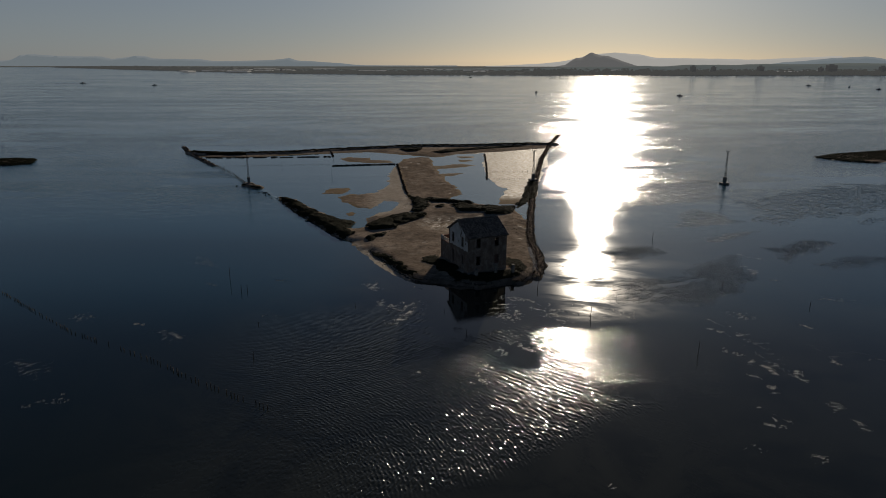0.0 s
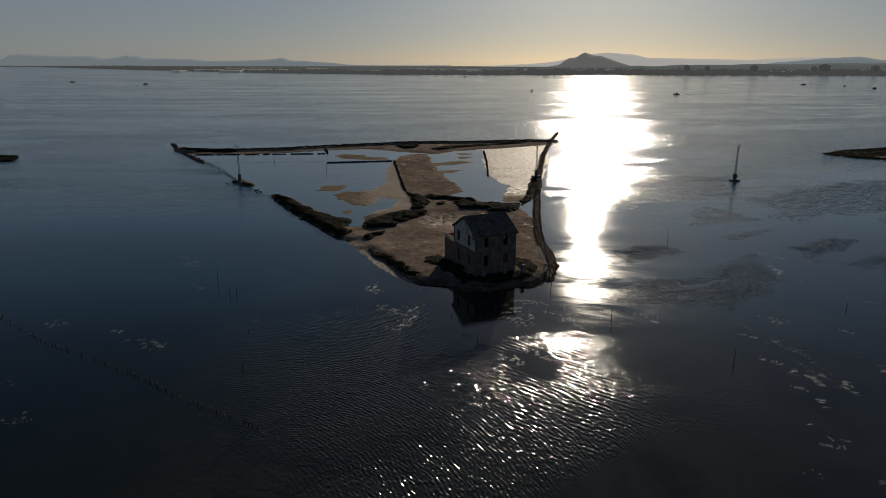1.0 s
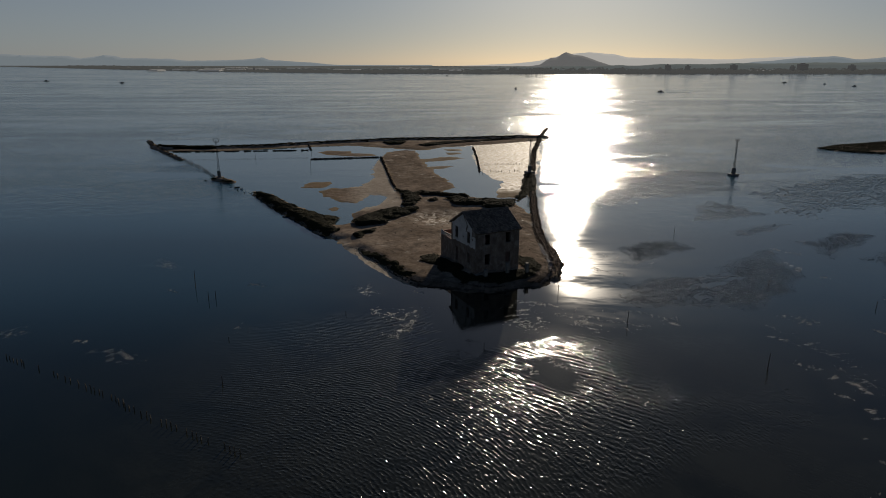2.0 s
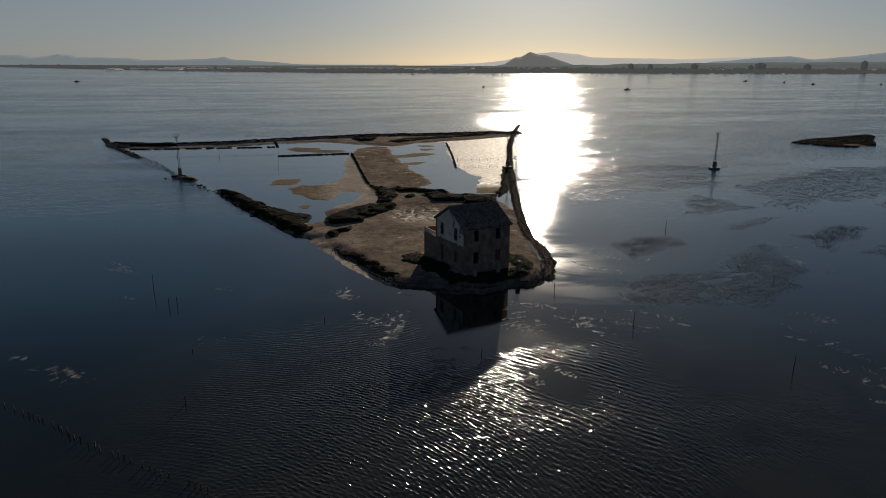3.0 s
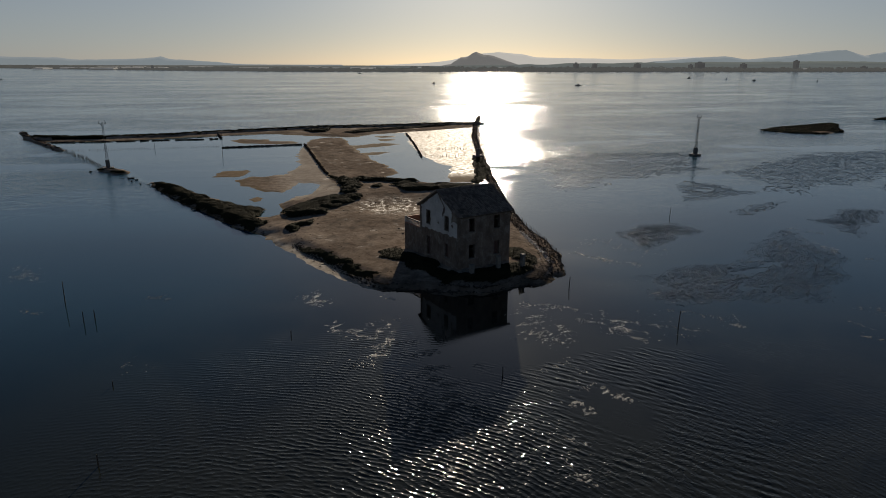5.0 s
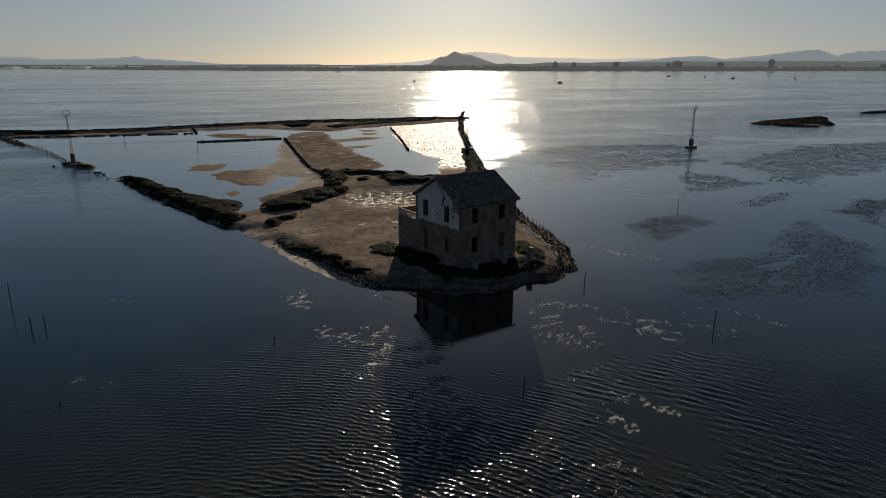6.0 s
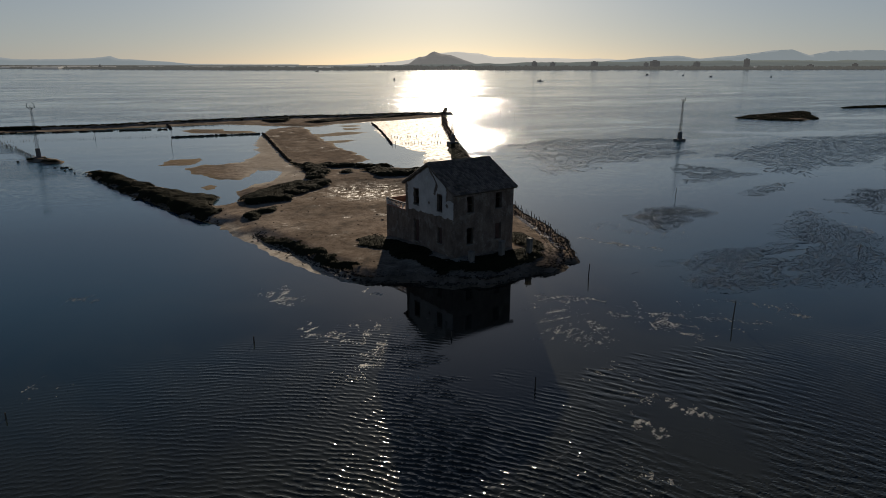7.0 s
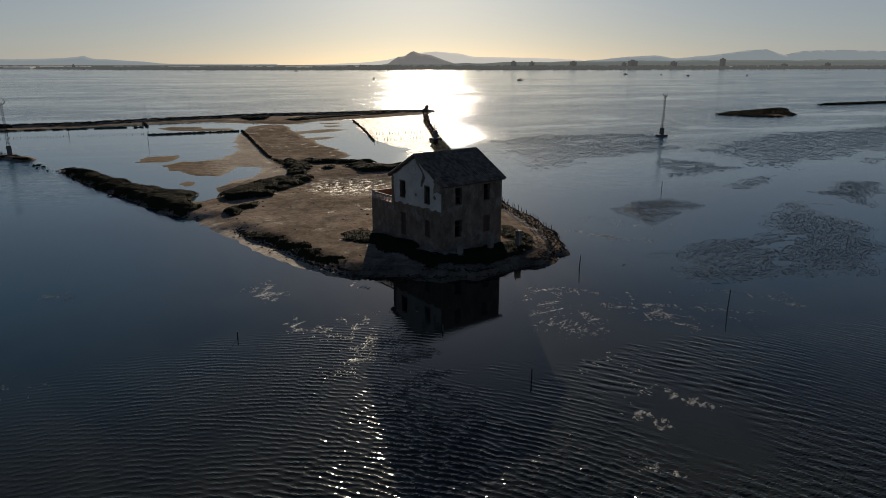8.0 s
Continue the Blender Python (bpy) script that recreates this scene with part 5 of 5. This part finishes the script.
def plaster_sheet():
    """What is left of the white plaster on the upper gable: a proud coat with a ragged edge."""
    c = 0.09
    vs, fs, idx = [], [], {}
    nv, nz = int(DEP / c), int((RIDGE_Z - zz(4.7)) / c)
    slope = (RIDGE_Z - EAVE_Z) / RIDGE_V

    def has(i, j):
        v, z = (i + 0.5) * c, zz(4.7) + (j + 0.5) * c
        jit = (float(fbm(np.array(v * 1.3 + 4), np.array(z * 1.3), 4)) - 0.5) * 1.3
        top = RIDGE_Z - 0.42 - abs(v - RIDGE_V) * slope
        if z > top + 0.25 * jit or v > 8.1 + 0.5 * jit or v < 0.0:
            return False
        if z < zz(5.1) + 0.35 * jit - 0.02 * v:
            return False
        for o in G_OPEN:
            if o[0] + TH - 0.06 + 0.2 * jit < v < o[1] + TH + 0.08 + 0.12 * jit and o[2] - 0.12 < z < o[3] + 0.14 + 0.2 * jit:
                return False
        # band of fallen plaster down the middle right and at the eave corner
        mid = 3.3 - (zz(8.6) - z) * 0.3 + 0.35 * math.sin(z * 2.3)
        if z > zz(7.1) and abs(v - mid) < 0.18 + 0.3 * jit:
            return False
        if z > zz(6.75) + 0.5 * jit and v < 1.25 + 0.5 * jit:
            return False
        if abs(v - 4.2) + abs(z - zz(6.2)) < 0.22 or abs(v - 1.05) + abs(z - zz(6.35)) < 0.28:
            return False
        return True

    def vert(i, j, front):
        k = (i, j, front)
        if k not in idx:
            idx[k] = len(vs)
            vs.append((-0.035 if front else 0.01, min(i * c, DEP), zz(4.7) + j * c))
        return idx[k]
    grid = {(i, j) for i in range(nv) for j in range(nz) if has(i, j)}
    for i, j in grid:
        fs.append((vert(i, j, 1), vert(i, j + 1, 1), vert(i + 1, j + 1, 1), vert(i + 1, j, 1)))
        for di, dj, a, b in ((-1, 0, (0, 0), (0, 1)), (1, 0, (1, 1), (1, 0)), (0, -1, (1, 0), (0, 0)), (0, 1, (0, 1), (1, 1))):
            if (i + di, j + dj) not in grid:
                fs.append((vert(i + a[0], j + a[1], 0), vert(i + b[0], j + b[1], 0), vert(i + b[0], j + b[1], 1), vert(i + a[0], j + a[1], 1)))
    return tagged(from_arrays("plaster_coat", vs, fs, PLASTER, house), "peeling white plaster with ragged edges")


plaster_sheet()


def window_set(o, face, kind):
    """Frame, sill and what is left of shutters in one opening."""
    s0, s1, z0, z1 = o
    if face == "F":
        def put(s, d, z): return Vector((s, d, z))
    else:
        def put(s, d, z): return Vector((d, s + TH, z))

    def slab(a, b):
        p, q = put(*a), put(*b)
        return box_bm([min(m, n) for m, n in zip(p, q)], [max(m, n) for m, n in zip(p, q)], 0.004)
    w = part("window", slab((s0, 0.2, z1 - 0.07), (s1, 0.27, z1 - 0.004)), WOOD, house)
    for a in (s0 + 0.004, s1 - 0.07):
        part("frame", slab((a, 0.2, z0 + 0.01), (a + 0.066, 0.27, z1 - 0.072)), WOOD, w)
    part("sill", slab((s0 - 0.08, -0.07, z0 - 0.08), (s1 + 0.08, 0.2, z0 - 0.003)), CONCRETE, w)
    if kind == "closed":
        mid = (s0 + s1) / 2
        for a, b in ((s0 + 0.075, mid - 0.01), (mid + 0.01, s1 - 0.075)):
            sh = part("shutter", slab((a, 0.22, z0 + 0.02), (b, 0.26, z1 - 0.08)), SHUTTER, w, "faded red-brown wooden shutter")
            n = int((z1 - z0) / 0.16)
            for k in range(n):
                z = z0 + 0.06 + k * (z1 - z0 - 0.16) / n
                part("slat", slab((a + 0.03, 0.2, z), (b - 0.03, 0.219, z + 0.09)), SHUTTER, sh)
    elif kind == "half":
        part("shutter", slab((s0 + 0.075, 0.22, z0 + 0.02), (s0 + 0.3, 0.26, z1 - 0.5)), SHUTTER, w, "broken shutter leaf")
        part("crossbar", slab((s0 + 0.075, 0.22, z0 + 0.75), (s1 - 0.075, 0.26, z0 + 0.82)), WOOD, w)
    else:
        part("crossbar", slab((s0 + 0.075, 0.22, z1 - 0.62), (s1 - 0.075, 0.26, z1 - 0.55)), WOOD, w)


for o, k in zip(F_OPEN, ("half", "open", "open", "closed")):
    window_set(o, "F", k)
for o, k in zip(G_OPEN, ("open", "half", "closed", "closed")):
    window_set(o, "G", k)

# row of old joist ends across the front
for k in range(15):
    u = 0.45 + k * 0.51
    part("joist_end", box_bm((u, -0.03, zz(4.62)), (u + 0.11, 0.02, zz(4.72)), 0.01), CONCRETE, house)

# round medallion in the gable
bm = bmesh.new()
for k in range(20):
    a, b = 2 * math.pi * k / 20, 2 * math.pi * (k + 1) / 20
    add_rod(bm, (-0.05, 4.45 + 0.36 * math.cos(a), zz(8.9) + 0.36 * math.sin(a)), (-0.05, 4.45 + 0.36 * math.cos(b), zz(8.9) + 0.36 * math.sin(b)), 0.06, sides=5)
part("medallion", bm, PLASTER, house, "round moulded medallion")

# roof
SL = math.atan2(RIDGE_Z - EAVE_Z + 0.1, RIDGE_V)


def roof_side(front):
    run = RIDGE_V + 0.38 if front else DEP - RIDGE_V + 0.38
    ln = run / math.cos(SL)
    m = Matrix.Translation((0, RIDGE_V, RIDGE_Z)) @ Matrix.Rotation(0 if front else math.pi, 4, 'Z') @ Matrix.Rotation(SL, 4, 'X')
    x0, x1 = (-0.16, LEN + 0.16) if front else (-LEN - 0.16, 0.16)
    bm = box_bm((x0, -ln, -0.16), (x1, 0, -0.03))
    bm.transform(m)
    deck = part("roof", bm, WOOD, house)
    rng = np.random.default_rng(50 + front)
    vs, fs = [], []
    cols, rows = int((x1 - x0) / 0.24), int(ln / 0.37)
    for c in range(cols):
        for r in range(rows):
            y = -ln + r * (ln / rows)
            if front and float(vnoise(np.array(c * 0.33), np.array(r * 0.4 + 9))) < 0.1:
                continue
            if front and r < 4 and c < 7 and rng.random() < 0.45:
                continue
            x = x0 + 0.12 + c * 0.24 + rng.normal(0, 0.012)
            tw, lift = rng.normal(0, 0.02), rng.uniform(0, 0.02)
            b = len(vs)
            for yy, up, rad in ((y - 0.04, 0.035, 0.115), (y + 0.44, 0.0, 0.1)):
                for k in range(5):
                    a = math.pi * k / 4
                    p = m @ Vector((x + rad * math.cos(a) + tw * (yy - y), yy, up + lift + rad * 0.75 * math.sin(a) - 0.03))
                    vs.append(p[:])
            for k in range(4):
                fs.append((b + k, b + k + 1, b + 6 + k, b + 5 + k))
            fs.append((b, b + 1, b + 2, b + 3, b + 4)[::-1])
    ob = from_arrays("tiles", vs, fs, TILE, deck)
    tagged(ob, "weathered clay barrel tiles, some broken", kind="stuff")
    return deck


front_deck = roof_side(True)
roof_side(False)
bm = bmesh.new()
for k in range(21):
    x = -0.16 + k * 0.4
    add_rod(bm, (x, RIDGE_V, RIDGE_Z + 0.02), (x + 0.43, RIDGE_V, RIDGE_Z + 0.035), 0.14, 0.125, 8)
part("ridge_tiles", bm, TILE, house)
for x in (-0.13, LEN + 0.13):
    bm = bmesh.new()
    for v0, z0 in ((-0.38, RIDGE_Z - (RIDGE_V + 0.38) * math.tan(SL)), (DEP + 0.38, RIDGE_Z - (DEP - RIDGE_V + 0.38) * math.tan(SL))):
        for k in range(12):
            f, g = k / 12, (k + 1.05) / 12
            add_rod(bm, (x, v0 + (RIDGE_V - v0) * f, z0 + (RIDGE_Z - z0) * f + 0.05), (x, v0 + (RIDGE_V - v0) * g, z0 + (RIDGE_Z - z0) * g + 0.03), 0.13, 0.11, 7)
    part("verge_tiles", bm, TILE, house)

# annex with roof terrace
A0, A1, AW, AT = DEP, 12.65, 4.4, zz(4.5)
part("annex_wall", wall_bm(A1 - A0, AT, 0.35, [], lambda s, d, z: (d, A0 + 0.002 + s, z)), RENDER_WALL, house)
part("annex_wall", wall_bm(AW - 0.35, AT, 0.35, [], lambda s, d, z: (0.35 + s, A1 - d, z)), RENDER_WALL, house)
part("annex_wall", wall_bm(A1 - A0 - 0.36, AT, 0.35, [], lambda s, d, z: (AW - d, A0 + 0.002 + s, z)), RENDER_WALL, house)
part("terrace_floor", box_bm((0.02, A0 + 0.004, AT + 0.003), (AW, A1, AT + 0.12)), BRICK_RED, house, "terracotta terrace floor")
part("parapet", box_bm((AW - 0.25, A0 + 0.004, AT + 0.123), (AW, A1 - 0.26, zz(5.35))), BRICK_RED, house, "terracotta-coloured parapet")
part("parapet", box_bm((0.3, A1 - 0.25, AT + 0.123), (AW, A1, zz(5.35))), BRICK_RED, house)
rail = part("balustrade", box_bm((0.02, A0 + 0.004, zz(5.24)), (0.24, A1, zz(5.34)), 0.02), CONCRETE, house, "pale balustrade with turned balusters")
nb = 13
for k in range(nb):
    v = A0 + 0.3 + k * (A1 - A0 - 0.75) / (nb - 1)
    bm = bmesh.new()
    prof = ((0.12, 0.07), (0.2, 0.05), (0.34, 0.085), (0.5, 0.06), (0.62, 0.045), (0.715, 0.07))
    for (h0, r0), (h1, r1) in zip(prof, prof[1:]):
        add_rod(bm, (0.13, v, AT + h0), (0.13, v, AT + h1), r0, r1, 6)
    part("baluster", bm, PLASTER, rail)
part("corner_post", box_bm((0.0, A1 - 0.28, AT + 0.123), (0.28, A1, zz(5.45)), 0.02), PLASTER, rail)

# ---- things round the house ----


def stone_pillar(u, v, w, h, label):
    x, y = house_point(u, v)
    z = float(ground_height(np.array([x]), np.array([y]))[0]) - 0.15
    base = anchor("gate_pillar", x, y, z, HOUSE_TURN + 4)
    tagged(base, label, "pillar", group="pillars before the house")
    part("shaft", box_bm((-w / 2, -w / 2, -0.3), (w / 2, w / 2, h), 0.03), CONCRETE, base)
    part("cap", box_bm((-w / 2 - 0.04, -w / 2 - 0.04, h + 0.002), (w / 2 + 0.04, w / 2 + 0.04, h + 0.1), 0.02), CONCRETE, base)


stone_pillar(1.0, -1.7, 0.5, 1.15, "short stout weathered concrete pillar by rubble")
stone_pillar(4.8, -2.0, 0.5, 1.75, "tall weathered concrete pillar before the front wall")
stone_pillar(8.0, -2.8, 0.5, 1.85, "tall weathered concrete pillar with a leaning pole")
x, y = house_point(8.0, -2.8)
x2, y2 = house_point(6.6, -3.6)
leaner = anchor("leaning_pole", x2, y2, 0.8)
tagged(leaner, "thin wooden pole leaning against a pillar", "pole")
part("pole", rod_bm((0, 0, 0), (x - x2 - 0.3, y - y2 - 0.3, 1.9), 0.05), WOOD, leaner)
rng = np.random.default_rng(60)
uv = [(rng.normal(0.2, 0.9), rng.normal(-1.2, 0.5)) for _ in range(60)]
pp = np.array([house_point(*q) for q in uv])
rocks("rubble_heap", pp[:, 0], pp[:, 1], ground_height(pp[:, 0], pp[:, 1]) + 0.05, rng.uniform(0.06, 0.22, 60), "pale rubble fallen from the house wall", 61, CONCRETE)

pale = along([(18.7, 134.9), (18.3, 129.2), (18.4, 125.1), (18.1, 121.3), (17.5, 118.2)], 0.03)
rng = np.random.default_rng(64)
px, py = np.array([p[0] for p in pale]) + rng.normal(0, 0.28, len(pale)), np.array([p[1] for p in pale]) + rng.normal(0, 0.4, len(pale))
rocks("rubble_strip", px, py, ground_height(px, py) + 0.02, rng.uniform(0.03, 0.13, len(pale)), "strip of pale broken stones inside the dyke", 65, PLASTER)

# ---- driftwood and pebbles on the flat ----
rng = np.random.default_rng(62)
px, py, d = sample_in(SHORE_HOUSE, 0.35, rng)
hx, hy = px - HOUSE_AT[0], py - HOUSE_AT[1]
ca, sa_ = math.cos(radians(HOUSE_TURN)), math.sin(radians(HOUSE_TURN))
uu, vv = hx * ca + hy * sa_, -hx * sa_ + hy * ca
ok = ~((uu > -0.6) & (uu < 8.7) & (vv > -0.6) & (vv < 13.2))
px, py = px[ok], py[ok]
rocks("pebbles", px, py, ground_height(px, py), 0.03 + 0.13 * rng.random(len(px)) ** 4, "scattered dark pebbles and clods on the flat", 63)

# ---- boats far out ----
HULL = plain("dark_boat_hull", (0.03, 0.03, 0.035), (0.08, 0.08, 0.085), 1.0, 0.5, 0.1)
WHITE = plain("white_boat_paint", (0.6, 0.6, 0.6), (0.75, 0.75, 0.75), 1.0, 0.4, 0.1)


def boat(x, y, ln, turn, mast=0.0):
    base = anchor("boat", x, y, 0, turn)
    tagged(base, "small dark motorboat lying on the open lagoon", "boat", group="boats on the lagoon")
    bm = bmesh.new()
    sec = ((-0.5, 0.36, 0.8), (-0.1, 0.4, 0.8), (0.3, 0.26, 0.95), (0.5, 0.03, 1.15))
    rings = [[bm.verts.new((s * ln, k * w * ln * 0.5, z)) for k, z in ((-1, h), (-0.6, -0.3), (0.6, -0.3), (1, h))] for s, w, h in sec]
    for a, b in zip(rings, rings[1:]):
        for k in range(3):
            bm.faces.new((a[k], b[k], b[k + 1], a[k + 1]))
        bm.faces.new((a[3], b[3], b[0], a[0]))
    bm.faces.new(rings[0])
    part("hull", bm, HULL, base)
    part("cabin", box_bm((-0.18 * ln, -0.1 * ln, 0.8), (0.12 * ln, 0.1 * ln, 2.1), 0.15), WHITE if mast else HULL, base)
    if mast:
        part("mast", rod_bm((0, 0, 2.1), (0, 0, mast), 0.08), WHITE, base)


for x, y, ln, turn, mast in ((-640, 1190, 9, 10, 0), (-470, 1090, 7, 20, 0), (120, 860, 6, 60, 0), (275, 775, 7, 170, 0), (604, 1107, 8, 0, 0), (635, 1046, 6, 30, 5), (620, 951, 7, 15, 0), (712, 933, 6, 40, 0), (65, 1612, 8, 0, 0)):
    boat(x, y, ln, turn, mast)


def wake(x, y, turn, ln, seed):
    """The foam that a moving boat leaves behind: two thin ragged streaks that draw apart."""
    rng = np.random.default_rng(seed)
    n = 900
    t = rng.random(n) ** 1.4
    lat = rng.choice((-1, 1), n) * (0.4 + 2.2 * t) + rng.normal(0, 0.3, n)
    keep = rng.random(n) < 1.1 - t
    t, lat = t[keep], lat[keep]
    a = radians(turn)
    px, py = x - math.cos(a) * t * ln - math.sin(a) * lat, y - math.sin(a) * t * ln + math.cos(a) * lat
    r = rng.uniform(0.15, 0.6, len(px)) * (1.1 - t)
    vs = []
    for k in range(5):
        ang = k * 2 * math.pi / 5 + rng.uniform(-0.4, 0.4, len(px))
        vs.append(np.stack([px + 1.8 * r * np.cos(ang), py + r * np.sin(ang), np.full(len(px), 0.01)], -1))
    vs.append(np.stack([px, py, 0.06 + 0.3 * r], -1))
    f = (np.arange(len(px))[:, None, None] * 6 + np.array([(k, (k + 1) % 5, 5) for k in range(5)])[None]).reshape(-1, 3)
    tagged(from_arrays("wake_foam", np.stack(vs, 1).reshape(-1, 3), f, WHITE), "thin white foam trailing behind a motorboat", "foam", kind="stuff")


wake(-646, 1187, 25, 75, 90)
wake(281, 773, 165, 40, 91)
